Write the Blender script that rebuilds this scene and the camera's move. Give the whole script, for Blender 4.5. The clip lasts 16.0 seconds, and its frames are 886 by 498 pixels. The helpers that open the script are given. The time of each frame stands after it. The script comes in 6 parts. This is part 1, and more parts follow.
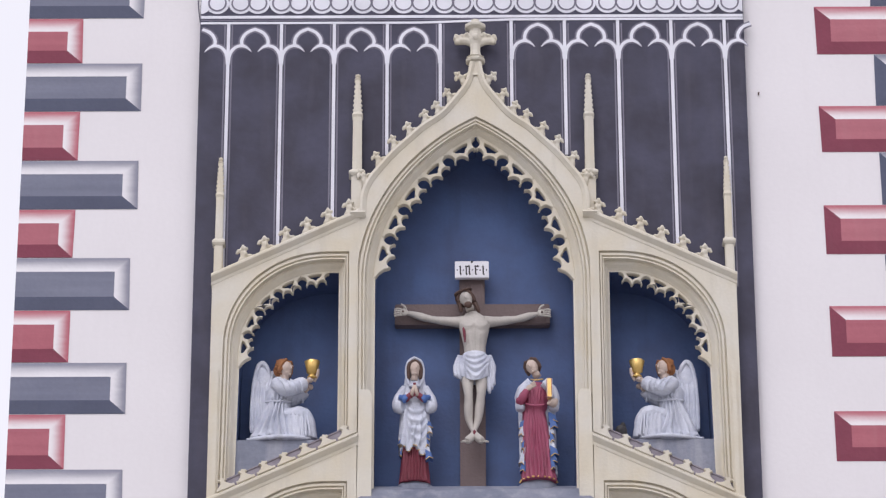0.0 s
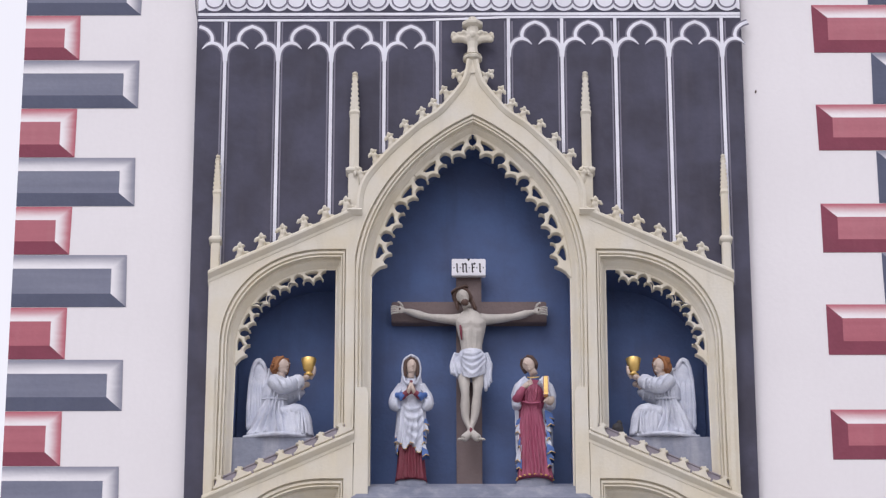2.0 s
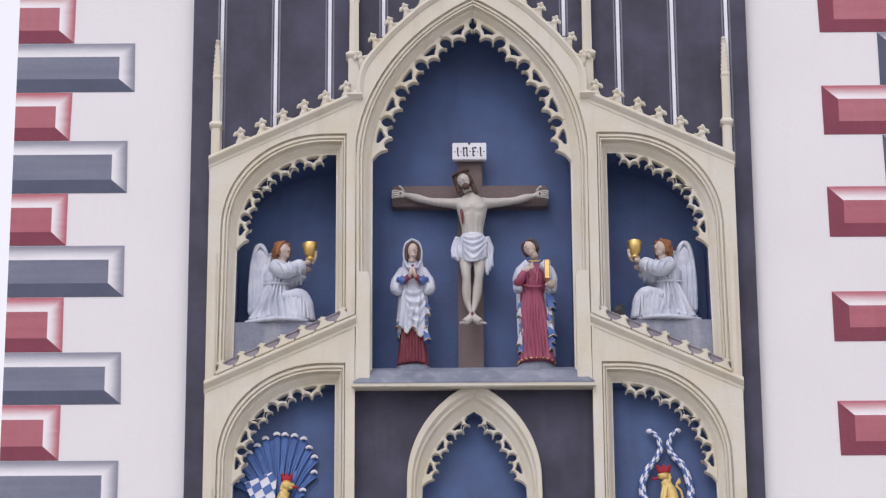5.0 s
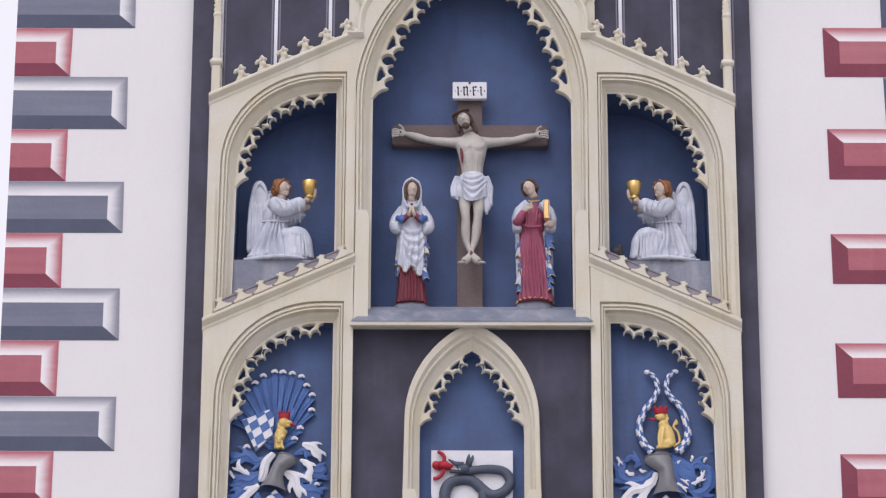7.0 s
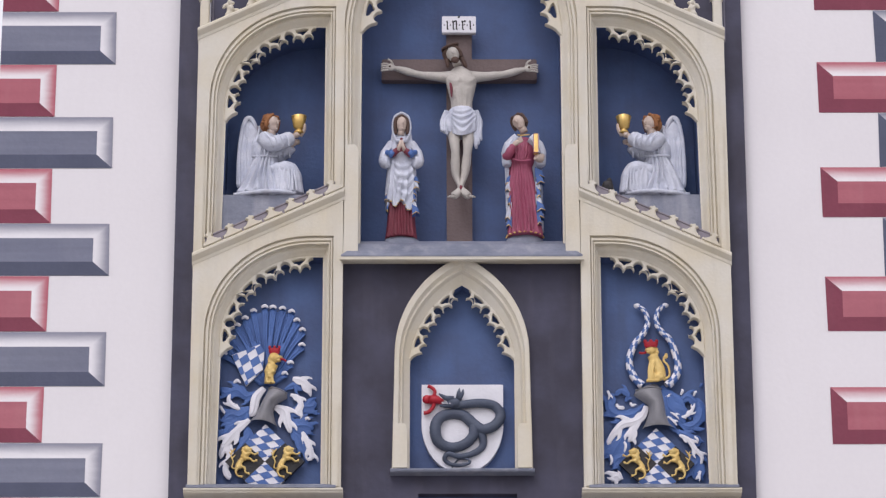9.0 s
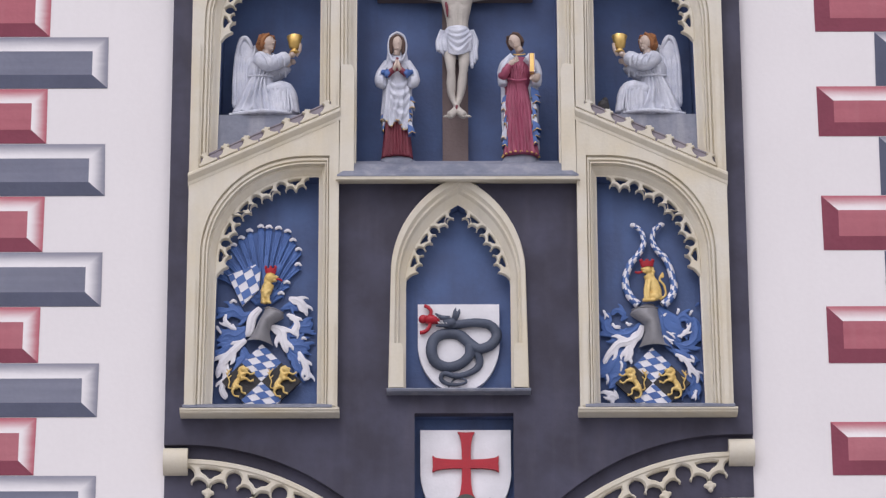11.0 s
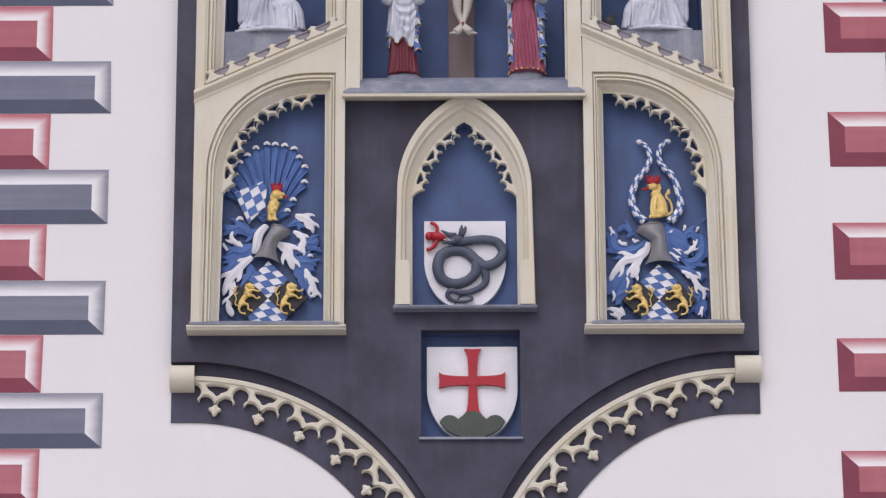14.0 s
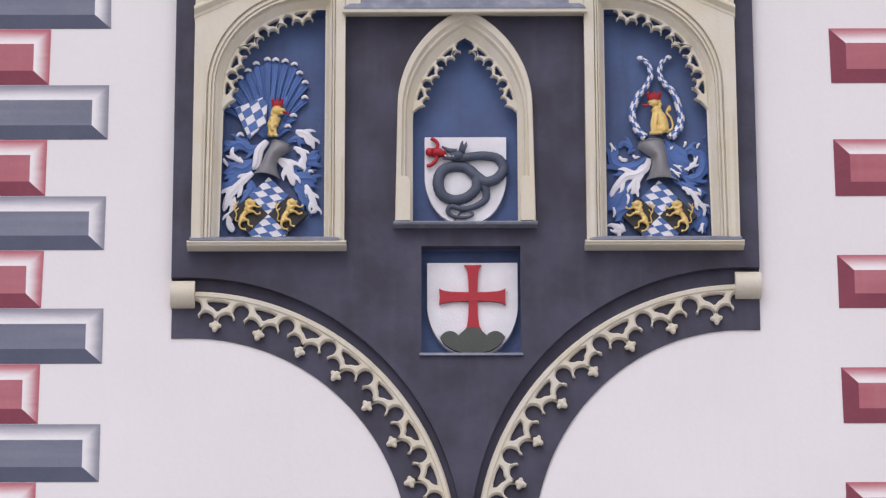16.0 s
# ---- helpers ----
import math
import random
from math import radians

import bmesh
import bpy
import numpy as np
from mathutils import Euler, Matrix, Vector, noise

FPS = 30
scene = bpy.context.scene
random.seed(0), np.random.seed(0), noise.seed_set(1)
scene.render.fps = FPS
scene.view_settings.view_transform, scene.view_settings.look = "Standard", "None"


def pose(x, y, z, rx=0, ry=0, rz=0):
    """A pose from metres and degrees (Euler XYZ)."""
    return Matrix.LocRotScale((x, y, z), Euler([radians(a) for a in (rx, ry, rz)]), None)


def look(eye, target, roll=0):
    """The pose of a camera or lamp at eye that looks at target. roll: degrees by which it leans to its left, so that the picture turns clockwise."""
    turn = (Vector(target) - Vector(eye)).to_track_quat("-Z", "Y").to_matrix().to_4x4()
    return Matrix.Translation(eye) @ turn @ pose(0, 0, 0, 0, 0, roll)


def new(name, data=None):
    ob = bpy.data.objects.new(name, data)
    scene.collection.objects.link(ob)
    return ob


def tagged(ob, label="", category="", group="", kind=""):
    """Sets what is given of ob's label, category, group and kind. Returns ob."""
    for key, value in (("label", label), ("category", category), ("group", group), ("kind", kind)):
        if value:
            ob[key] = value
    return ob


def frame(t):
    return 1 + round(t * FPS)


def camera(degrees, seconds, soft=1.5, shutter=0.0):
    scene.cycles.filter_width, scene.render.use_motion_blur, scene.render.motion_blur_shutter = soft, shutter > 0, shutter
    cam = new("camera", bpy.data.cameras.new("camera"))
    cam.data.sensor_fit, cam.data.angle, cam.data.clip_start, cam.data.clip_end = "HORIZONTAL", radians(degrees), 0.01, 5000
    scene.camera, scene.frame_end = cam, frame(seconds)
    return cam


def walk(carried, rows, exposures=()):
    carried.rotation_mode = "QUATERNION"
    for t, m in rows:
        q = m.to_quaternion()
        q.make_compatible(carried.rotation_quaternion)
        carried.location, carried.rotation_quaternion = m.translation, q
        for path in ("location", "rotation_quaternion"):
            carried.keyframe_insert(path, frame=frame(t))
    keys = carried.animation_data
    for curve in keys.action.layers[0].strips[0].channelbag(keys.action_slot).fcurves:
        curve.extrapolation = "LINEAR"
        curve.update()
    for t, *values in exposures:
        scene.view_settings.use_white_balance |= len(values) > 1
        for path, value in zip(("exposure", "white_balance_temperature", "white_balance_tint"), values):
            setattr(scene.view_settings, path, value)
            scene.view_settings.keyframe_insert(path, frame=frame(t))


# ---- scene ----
from mathutils.geometry import tessellate_polygon

cam = camera(13.2, 16.0, soft=1.3)
EYE = Vector((0.0, -28.0, 1.6))


def view(yaw, pitch, lean):
    """The camera's pose at the spot where it stands: turned to its left, up, and leaning to its right."""
    y, p = radians(yaw), radians(pitch)
    way = Vector((-math.sin(y) * math.cos(p), math.cos(y) * math.cos(p), math.sin(p)))
    return look(EYE, EYE + way * 30, -lean)


ROWS = [
    (0.0, 0.144, 25.796, 0.113),
    (0.5, 0.115, 25.809, -0.014),
    (1.0, 0.128, 25.837, -0.005),
    (1.5, 0.114, 25.827, -0.001),
    (2.0, 0.091, 25.760, 0.029),
    (2.5, 0.012, 25.564, 0.103),
    (3.0, -0.030, 25.214, 0.287),
    (3.5, -0.046, 24.874, 0.353),
    (4.0, -0.068, 24.585, 0.345),
    (4.5, -0.033, 24.300, 0.452),
    (5.0, 0.112, 24.026, 0.331),
    (7.5, 0.071, 22.908, -0.214),
    (8.0, 0.007, 22.685, -0.111),
    (8.5, -0.037, 22.408, -0.128),
    (9.0, -0.067, 22.133, 0.058),
    (9.5, -0.095, 21.833, 0.114),
    (10.0, -0.148, 21.512, 0.150),
    (12.5, -0.027, 20.260, 0.272),
    (13.0, -0.012, 20.082, 0.323),
    (13.5, -0.011, 19.900, 0.291),
    (14.0, -0.023, 19.689, 0.208),
    (14.5, -0.049, 19.409, 0.098),
    (15.0, -0.076, 19.096, 0.244),
    (15.5, -0.063, 18.768, 0.043),
    (16.0, -0.013, 18.433, 0.127),
]
walk(cam, [(t, view(a, b, c)) for t, a, b, c in ROWS], exposures=((0.0, 0.0, 6250, 16.5), (5.0, 0.0, 6260, 16.5), (12.0, -0.05, 6340, 17.0), (16.0, -0.04, 6360, 17.0)))

# ---- light: a bright overcast sky ----
world = bpy.data.worlds.new("overcast")
scene.world = world
world.use_nodes = True
wn, wl = world.node_tree.nodes, world.node_tree.links
sky = wn.new("ShaderNodeTexSky")
sky.sky_type, sky.sun_disc = "NISHITA", False
sky.sun_elevation, sky.sun_rotation = radians(52), radians(200)
sky.air_density, sky.dust_density = 1.0, 4.0
hsv = wn.new("ShaderNodeHueSaturation")
hsv.inputs["Saturation"].default_value = 0.16
wl.new(sky.outputs[0], hsv.inputs["Color"])
veil = wn.new("ShaderNodeMix")
veil.data_type = "RGBA"
veil.inputs[0].default_value = 0.7
veil.inputs[7].default_value = (7.4, 7.35, 7.6, 1)
wl.new(hsv.outputs[0], veil.inputs[6])
wl.new(veil.outputs[2], wn["Background"].inputs[0])
wn["Background"].inputs[1].default_value = 0.15
sun = new("sun", bpy.data.lights.new("sun", "SUN"))
sun.data.energy, sun.data.angle, sun.data.color = 0.75, radians(30), (1.0, 0.98, 0.97)
sun.matrix_world = look((-6, -16, 30), (0, 0, 10))

# ---- materials ----


def ramp_mix(nt, fac, a, b):
    m = nt.nodes.new("ShaderNodeMix")
    m.data_type = "RGBA"
    for i, v in ((6, a), (7, b)):
        if isinstance(v, tuple):
            m.inputs[i].default_value = (*v, 1)
        else:
            nt.links.new(v, m.inputs[i])
    if isinstance(fac, float):
        m.inputs[0].default_value = fac
    else:
        nt.links.new(fac, m.inputs[0])
    return m.outputs[2]


def noise_fac(nt, vec, scale, lo, hi, detail=4.0, stretch=(1, 1, 1)):
    mp = nt.nodes.new("ShaderNodeMapping")
    mp.inputs["Scale"].default_value = stretch
    nt.links.new(vec, mp.inputs[0])
    n = nt.nodes.new("ShaderNodeTexNoise")
    n.inputs["Scale"].default_value, n.inputs["Detail"].default_value = scale, detail
    nt.links.new(mp.outputs[0], n.inputs["Vector"])
    r = nt.nodes.new("ShaderNodeMapRange")
    r.inputs["From Min"].default_value, r.inputs["From Max"].default_value = lo, hi
    nt.links.new(n.outputs[0], r.inputs[0])
    return r.outputs[0]


def surface(name, col, rough=0.7, alt=None, large=2.0, streak=0.35, dirt=(0.3, 0.28, 0.26), dirty=0.25, grain=60.0, bump=0.15, metal=0.0, bevel=None, rand=0.0, brush=0.0):
    """Paint, stone or lead: a base colour that drifts to alt in large clouds, grain, and faint run-down streaks of dirt.
    bevel: a colour that the paint shades to along the piece's UV v, brushed on by hand."""
    m = bpy.data.materials.new(name)
    m.use_nodes = True
    nt = m.node_tree
    bsdf = nt.nodes["Principled BSDF"]
    pos = nt.nodes.new("ShaderNodeNewGeometry").outputs["Position"]
    alt = alt or tuple(c * 0.86 for c in col)
    c = ramp_mix(nt, noise_fac(nt, pos, large, 0.35, 0.68), col, alt)
    if bevel:
        uv = nt.nodes.new("ShaderNodeUVMap")
        sep = nt.nodes.new("ShaderNodeSeparateXYZ")
        nt.links.new(uv.outputs[0], sep.inputs[0])
        add = nt.nodes.new("ShaderNodeMath")
        add.operation = "MULTIPLY_ADD"
        nt.links.new(noise_fac(nt, pos, 7.0, 0.3, 0.7, 3.0, (0.4, 1, 3)), add.inputs[0])
        add.inputs[1].default_value = 0.10
        nt.links.new(sep.outputs[1], add.inputs[2])
        r = nt.nodes.new("ShaderNodeMapRange")
        r.interpolation_type = "SMOOTHSTEP"
        r.inputs["From Min"].default_value, r.inputs["From Max"].default_value = 0.12, 1.05
        nt.links.new(add.outputs[0], r.inputs[0])
        c = ramp_mix(nt, r.outputs[0], c, bevel)
    if brush:  # level strokes of a wide brush
        bf = noise_fac(nt, pos, 6.0, 0.35, 0.70, 5.0, (0.10, 1, 1.8))
        mb = nt.nodes.new("ShaderNodeMath")
        mb.operation = "MULTIPLY"
        nt.links.new(bf, mb.inputs[0])
        mb.inputs[1].default_value = brush
        c = ramp_mix(nt, mb.outputs[0], c, tuple(min(1, 0.06 + 1.5 * v) for v in col))
    s = noise_fac(nt, pos, 9.0, 0.52, 0.78, 5.0, (1, 1, 0.12))
    mul = nt.nodes.new("ShaderNodeMath")
    mul.operation = "MULTIPLY"
    nt.links.new(s, mul.inputs[0])
    mul.inputs[1].default_value = streak * dirty * 2
    c = ramp_mix(nt, mul.outputs[0], c, dirt)
    g = noise_fac(nt, pos, grain, 0.3, 0.75, 6.0)
    mg = nt.nodes.new("ShaderNodeMath")
    mg.operation = "MULTIPLY"
    nt.links.new(g, mg.inputs[0])
    mg.inputs[1].default_value = dirty * 0.5
    c = ramp_mix(nt, mg.outputs[0], c, tuple(0.55 * v for v in col))
    if rand:
        oi = nt.nodes.new("ShaderNodeObjectInfo")
        mr = nt.nodes.new("ShaderNodeMath")
        mr.operation = "MULTIPLY"
        nt.links.new(oi.outputs["Random"], mr.inputs[0])
        mr.inputs[1].default_value = rand
        c = ramp_mix(nt, mr.outputs[0], c, tuple(min(1, 0.35 + 0.7 * v) for v in col))
    nt.links.new(c, bsdf.inputs["Base Color"])
    bsdf.inputs["Roughness"].default_value, bsdf.inputs["Metallic"].default_value = rough, metal
    b = nt.nodes.new("ShaderNodeBump")
    b.inputs["Strength"].default_value, b.inputs["Distance"].default_value = bump, 0.01
    nt.links.new(g, b.inputs["Height"])
    nt.links.new(b.outputs[0], bsdf.inputs["Normal"])
    return m


PLASTER = surface("white_lime_plaster", (0.785, 0.756, 0.766), 0.85, (0.755, 0.725, 0.734), 0.8, 0.3, (0.6, 0.55, 0.54), 0.10, 25, 0.06)
DARK = surface("dark_slate_paint", (0.035, 0.032, 0.054), 0.70, (0.061, 0.060, 0.100), 2.6, 0.35, (0.11, 0.10, 0.13), 0.35, 14, 0.2)
CREAM = surface("cream_painted_stone", (0.655, 0.618, 0.532), 0.8, (0.635, 0.572, 0.440), 3.0, 0.6, (0.36, 0.33, 0.28), 0.20, 40, 0.10)
BLUE = surface("blue_niche_paint", (0.072, 0.120, 0.264), 0.72, (0.060, 0.088, 0.190), 2.8, 0.5, (0.04, 0.05, 0.09), 0.3, 30, 0.2)
LEAD = surface("grey_lead_sheet", (0.155, 0.172, 0.228), 0.55, (0.24, 0.255, 0.315), 4.0, 0.8, (0.42, 0.42, 0.46), 0.4, 30, 0.25)
APRON = surface("aged_lead_flashing", (0.215, 0.19, 0.225), 0.6, (0.29, 0.26, 0.29), 5.0, 0.5, (0.12, 0.10, 0.11), 0.35, 30, 0.25)
LINE = surface("white_line_paint", (0.80, 0.80, 0.86), 0.8, None, 3, 0.2, (0.4, 0.4, 0.45), 0.15, 60, 0.1)
GREYLINE = surface("grey_line_paint", (0.20, 0.19, 0.24), 0.8, None, 3, 0.2, (0.1, 0.1, 0.12), 0.2, 60, 0.1)
GOLD = surface("gilding", (0.80, 0.56, 0.20), 0.36, (0.66, 0.42, 0.12), 9, 0.2, (0.25, 0.14, 0.03), 0.3, 40, 0.2, 0.75)
YELLOW = surface("ochre_gilt_paint", (0.76, 0.56, 0.21), 0.45, (0.66, 0.44, 0.13), 12, 0.2, (0.25, 0.14, 0.04), 0.35, 40, 0.3, 0.25)
WHITE = surface("white_statue_paint", (0.67, 0.69, 0.765), 0.5, (0.52, 0.55, 0.65), 9, 0.7, (0.30, 0.30, 0.35), 0.45, 70, 0.35)
SHIELDWHITE = surface("white_shield_paint", (0.80, 0.79, 0.83), 0.6, None, 4, 0.3, (0.5, 0.48, 0.48), 0.15, 50, 0.15)
SKIN = surface("pale_flesh_paint", (0.62, 0.50, 0.43), 0.6, (0.55, 0.44, 0.37), 6, 0.4, (0.30, 0.22, 0.18), 0.25, 50, 0.2)
PALE = surface("ashen_flesh_paint", (0.55, 0.51, 0.46), 0.6, (0.46, 0.43, 0.39), 6, 0.5, (0.25, 0.22, 0.2), 0.3, 50, 0.25)
RED = surface("crimson_robe_paint", (0.37, 0.078, 0.145), 0.52, (0.29, 0.055, 0.105), 5, 0.4, (0.12, 0.02, 0.03), 0.3, 50, 0.25)
DEEPRED = surface("dark_red_robe_paint", (0.20, 0.03, 0.05), 0.6, None, 5, 0.4, (0.08, 0.01, 0.02), 0.3, 50, 0.25)
SCARLET = surface("scarlet_paint", (0.42, 0.006, 0.020), 0.42, None, 5, 0.3, (0.2, 0.02, 0.02), 0.2, 50, 0.15)
ROYAL = surface("royal_blue_paint", (0.075, 0.16, 0.42), 0.6, (0.055, 0.12, 0.33), 6, 0.4, (0.03, 0.05, 0.12), 0.3, 50, 0.25)
STEEL = surface("grey_helmet_paint", (0.25, 0.245, 0.26), 0.5, (0.20, 0.20, 0.215), 5, 0.4, (0.1, 0.1, 0.1), 0.25, 50, 0.2)
SNAKE = surface("slate_serpent_paint", (0.068, 0.085, 0.130), 0.55, None, 8, 0.4, (0.03, 0.03, 0.04), 0.3, 50, 0.3)
BLACK = surface("black_field_paint", (0.022, 0.02, 0.022), 0.6, None, 8, 0.3, (0.05, 0.05, 0.05), 0.3, 50, 0.2)
WOOD = surface("brown_cross_paint", (0.165, 0.12, 0.115), 0.7, (0.14, 0.10, 0.095), 3, 0.5, (0.08, 0.06, 0.05), 0.3, 40, 0.3)
HAIR = surface("auburn_hair_paint", (0.36, 0.15, 0.05), 0.65, (0.26, 0.10, 0.04), 14, 0.3, (0.1, 0.04, 0.02), 0.4, 50, 0.4)
BROWNHAIR = surface("brown_hair_paint", (0.10, 0.055, 0.04), 0.65, None, 14, 0.3, (0.04, 0.02, 0.02), 0.4, 50, 0.4)
HILL = surface("grey_green_hill_paint", (0.075, 0.085, 0.075), 0.7, None, 5, 0.4, (0.04, 0.04, 0.04), 0.3, 50, 0.2)
GROUND = surface("grey_paving", (0.34, 0.33, 0.32), 0.9, (0.40, 0.39, 0.37), 0.3, 0.2, (0.1, 0.1, 0.1), 0.3, 12, 0.3)
ROOF = surface("dark_roof_tiles", (0.2, 0.09, 0.06), 0.85, None, 2, 0.4, (0.1, 0.06, 0.05), 0.3, 30, 0.3)
# paints of the mock diamond quoins: face, lower bevel, and the bevels brushed from white to the face's colour
Q_RED = dict(face=surface("quoin_red_face", (0.40, 0.115, 0.145), 0.8, (0.36, 0.10, 0.13), 3, 0.4, (0.5, 0.25, 0.27), 0.2, 30, 0.15, rand=0.10, brush=0.22),
             low=surface("quoin_red_low", (0.235, 0.050, 0.082), 0.8, None, 3, 0.4, (0.3, 0.1, 0.13), 0.2, 30, 0.15),
             grad=surface("quoin_red_bevel", (0.84, 0.80, 0.81), 0.8, (0.80, 0.74, 0.75), 3, 0.2, (0.6, 0.4, 0.4), 0.12, 30, 0.15, bevel=(0.46, 0.12, 0.155)))
Q_GREY = dict(face=surface("quoin_grey_face", (0.138, 0.148, 0.210), 0.8, (0.165, 0.175, 0.235), 3, 0.4, (0.22, 0.22, 0.27), 0.25, 30, 0.15, rand=0.10, brush=0.35),
              low=surface("quoin_grey_low", (0.094, 0.104, 0.160), 0.8, None, 3, 0.4, (0.14, 0.15, 0.19), 0.2, 30, 0.15),
              grad=surface("quoin_grey_bevel", (0.80, 0.78, 0.80), 0.8, (0.74, 0.72, 0.74), 3, 0.2, (0.4, 0.4, 0.45), 0.12, 30, 0.15, bevel=(0.25, 0.25, 0.31)))

# ---- building helpers ----


def mesh_from(name, bm, material, parent=None, label=""):
    """Links a bmesh as one mesh object; material may be a list, for faces with indices."""
    bmesh.ops.recalc_face_normals(bm, faces=bm.faces[:])
    me = bpy.data.meshes.new(name)
    bm.to_mesh(me)
    bm.free()
    for m in material if isinstance(material, (list, tuple)) else [material]:
        me.materials.append(m)
    ob = new(name, me)
    ob.parent = parent
    if label:
        ob["label"] = label
    return ob


def part(name, bm, material, parent, label=""):
    return mesh_from(name, bm, material, parent, label)


def thing(name, label, category, group="", kind="", at=(0, 0, 0)):
    ob = tagged(new(name), label, category, group, kind)
    ob.location = at
    ob.empty_display_size = 0.1
    return ob


def share(ob, parent, m):
    """Another piece on the same mesh, under parent, at m."""
    o = new(ob.name.split(".")[0], ob.data)
    o.parent = parent
    o.matrix_basis = m
    return o


def prism(bm, pts, y0, y1, mi=0, holes=()):
    """A plate in the wall's plane: outline (x, z), front at y0, back at y1; holes go through."""
    loops = [list(pts)] + [list(h) for h in holes]
    flat = [Vector((x, z, 0)) for lp in loops for x, z in lp]
    tris = tessellate_polygon([[Vector((x, z, 0)) for x, z in lp] for lp in loops])
    front = [bm.verts.new((v.x, y0, v.y)) for v in flat]
    back = [bm.verts.new((v.x, y1, v.y)) for v in flat]
    for t in tris:
        for vs in (front, back):
            try:
                bm.faces.new([vs[i] for i in t]).material_index = mi
            except ValueError:
                pass
    k = 0
    for lp in loops:
        n = len(lp)
        for i in range(n):
            a, b = k + i, k + (i + 1) % n
            bm.faces.new((front[a], front[b], back[b], back[a])).material_index = mi
        k += n
    return bm


def loft(bm, rows, closed=False, mi=0, smooth=False):
    """Quads between rows of points, all of one length."""
    vs = [[bm.verts.new(p) for p in r] for r in rows]
    for a, b in zip(vs, vs[1:]):
        n = len(a)
        for i in range(n if closed else n - 1):
            j = (i + 1) % n
            f = bm.faces.new((a[i], a[j], b[j], b[i]))
            f.material_index, f.smooth = mi, smooth
    return vs


def moulding(bm, outer, inner, profile):
    """A stepped moulding between two outlines of the same count: profile rows (share of the way in, y)."""
    loft(bm, [[(o[0] + (i[0] - o[0]) * s, y, o[1] + (i[1] - o[1]) * s) for o, i in zip(outer, inner)] for s, y in profile])


def box(bm, x0, x1, y0, y1, z0, z1, bevel=0.0, mi=0):
    r = bmesh.ops.create_cube(bm, size=1, matrix=Matrix.Translation(((x0 + x1) / 2, (y0 + y1) / 2, (z0 + z1) / 2)) @ Matrix.Diagonal((x1 - x0, y1 - y0, z1 - z0, 1)))
    fs = {f for v in r["verts"] for f in v.link_faces}
    for f in fs:
        f.material_index = mi
    if bevel:
        es = list({e for v in r["verts"] for e in v.link_edges})
        bmesh.ops.bevel(bm, geom=es, offset=bevel, segments=2, affect="EDGES")
    return bm


def bar(bm, p0, p1, prof):
    """A cornice from p0 to p1 (x, z) whose closed profile is (height, y), cut plumb at its ends."""
    rows = [[(p[0], y, p[1] + h) for h, y in prof] for p in (p0, p1)]
    vs = loft(bm, rows, closed=True)
    bm.faces.new(vs[0])
    bm.faces.new(vs[1])


def tube(bm, pts, radii, n=10, mi=0, flat=1.0, cap=True):
    """A round limb through points; flat squeezes it in depth."""
    pts = [Vector(p) for p in pts]
    if not isinstance(radii, (list, tuple)):
        radii = [radii] * len(pts)
    rows = []
    for i, p in enumerate(pts):
        d = (pts[min(i + 1, len(pts) - 1)] - pts[max(i - 1, 0)]).normalized()
        u = Vector((0, 1, 0)) - d * d.y
        u = (u if u.length > 0.1 else Vector((1, 0, 0)) - d * d.x).normalized()
        w = d.cross(u)
        rows.append([p + (w * math.cos(a) + u * math.sin(a) * flat) * radii[i] for a in (2 * math.pi * k / n for k in range(n))])
    vs = loft(bm, rows, closed=True, mi=mi, smooth=True)
    if cap:
        for r in (vs[0], vs[-1]):
            bm.faces.new(r).material_index = mi


def ball(bm, c, r, mi=0, sub=2, turn=None):
    """A rounded lump; r is one radius or three."""
    r = r if isinstance(r, (list, tuple)) else (r, r, r)
    m = Matrix.Translation(c) @ (turn or Matrix()) @ Matrix.Diagonal((*r, 1))
    res = bmesh.ops.create_icosphere(bm, subdivisions=sub, radius=1, matrix=m)
    for f in {f for v in res["verts"] for f in v.link_faces}:
        f.material_index, f.smooth = mi, True


def fuse(bm, voxel):
    """Lumps that touch become one carved skin."""
    me = bpy.data.meshes.new("fuse")
    bmesh.ops.recalc_face_normals(bm, faces=bm.faces[:])
    bm.to_mesh(me)
    bm.free()
    ob = bpy.data.objects.new("fuse", me)
    scene.collection.objects.link(ob)
    md = ob.modifiers.new("fuse", "REMESH")
    md.mode, md.voxel_size, md.use_smooth_shade = "VOXEL", voxel, True
    ev = ob.evaluated_get(bpy.context.evaluated_depsgraph_get())
    out = bmesh.new()
    out.from_mesh(ev.to_mesh())
    for f in out.faces:
        f.smooth = True
    ev.to_mesh_clear()
    bpy.data.objects.remove(ob)
    bpy.data.meshes.remove(me)
    return out


def spline(pts, n=6):
    """A smooth line through points of any dimension."""
    out = []
    for i in range(len(pts) - 1):
        p = [Vector(pts[max(0, min(len(pts) - 1, i + k))]) for k in (-1, 0, 1, 2)]
        for s in range(n):
            t = s / n
            out.append(0.5 * (2 * p[1] + (p[2] - p[0]) * t + (2 * p[0] - 5 * p[1] + 4 * p[2] - p[3]) * t * t + (3 * p[1] - p[0] - 3 * p[2] + p[3]) * t ** 3))
    return out + [Vector(pts[-1])]


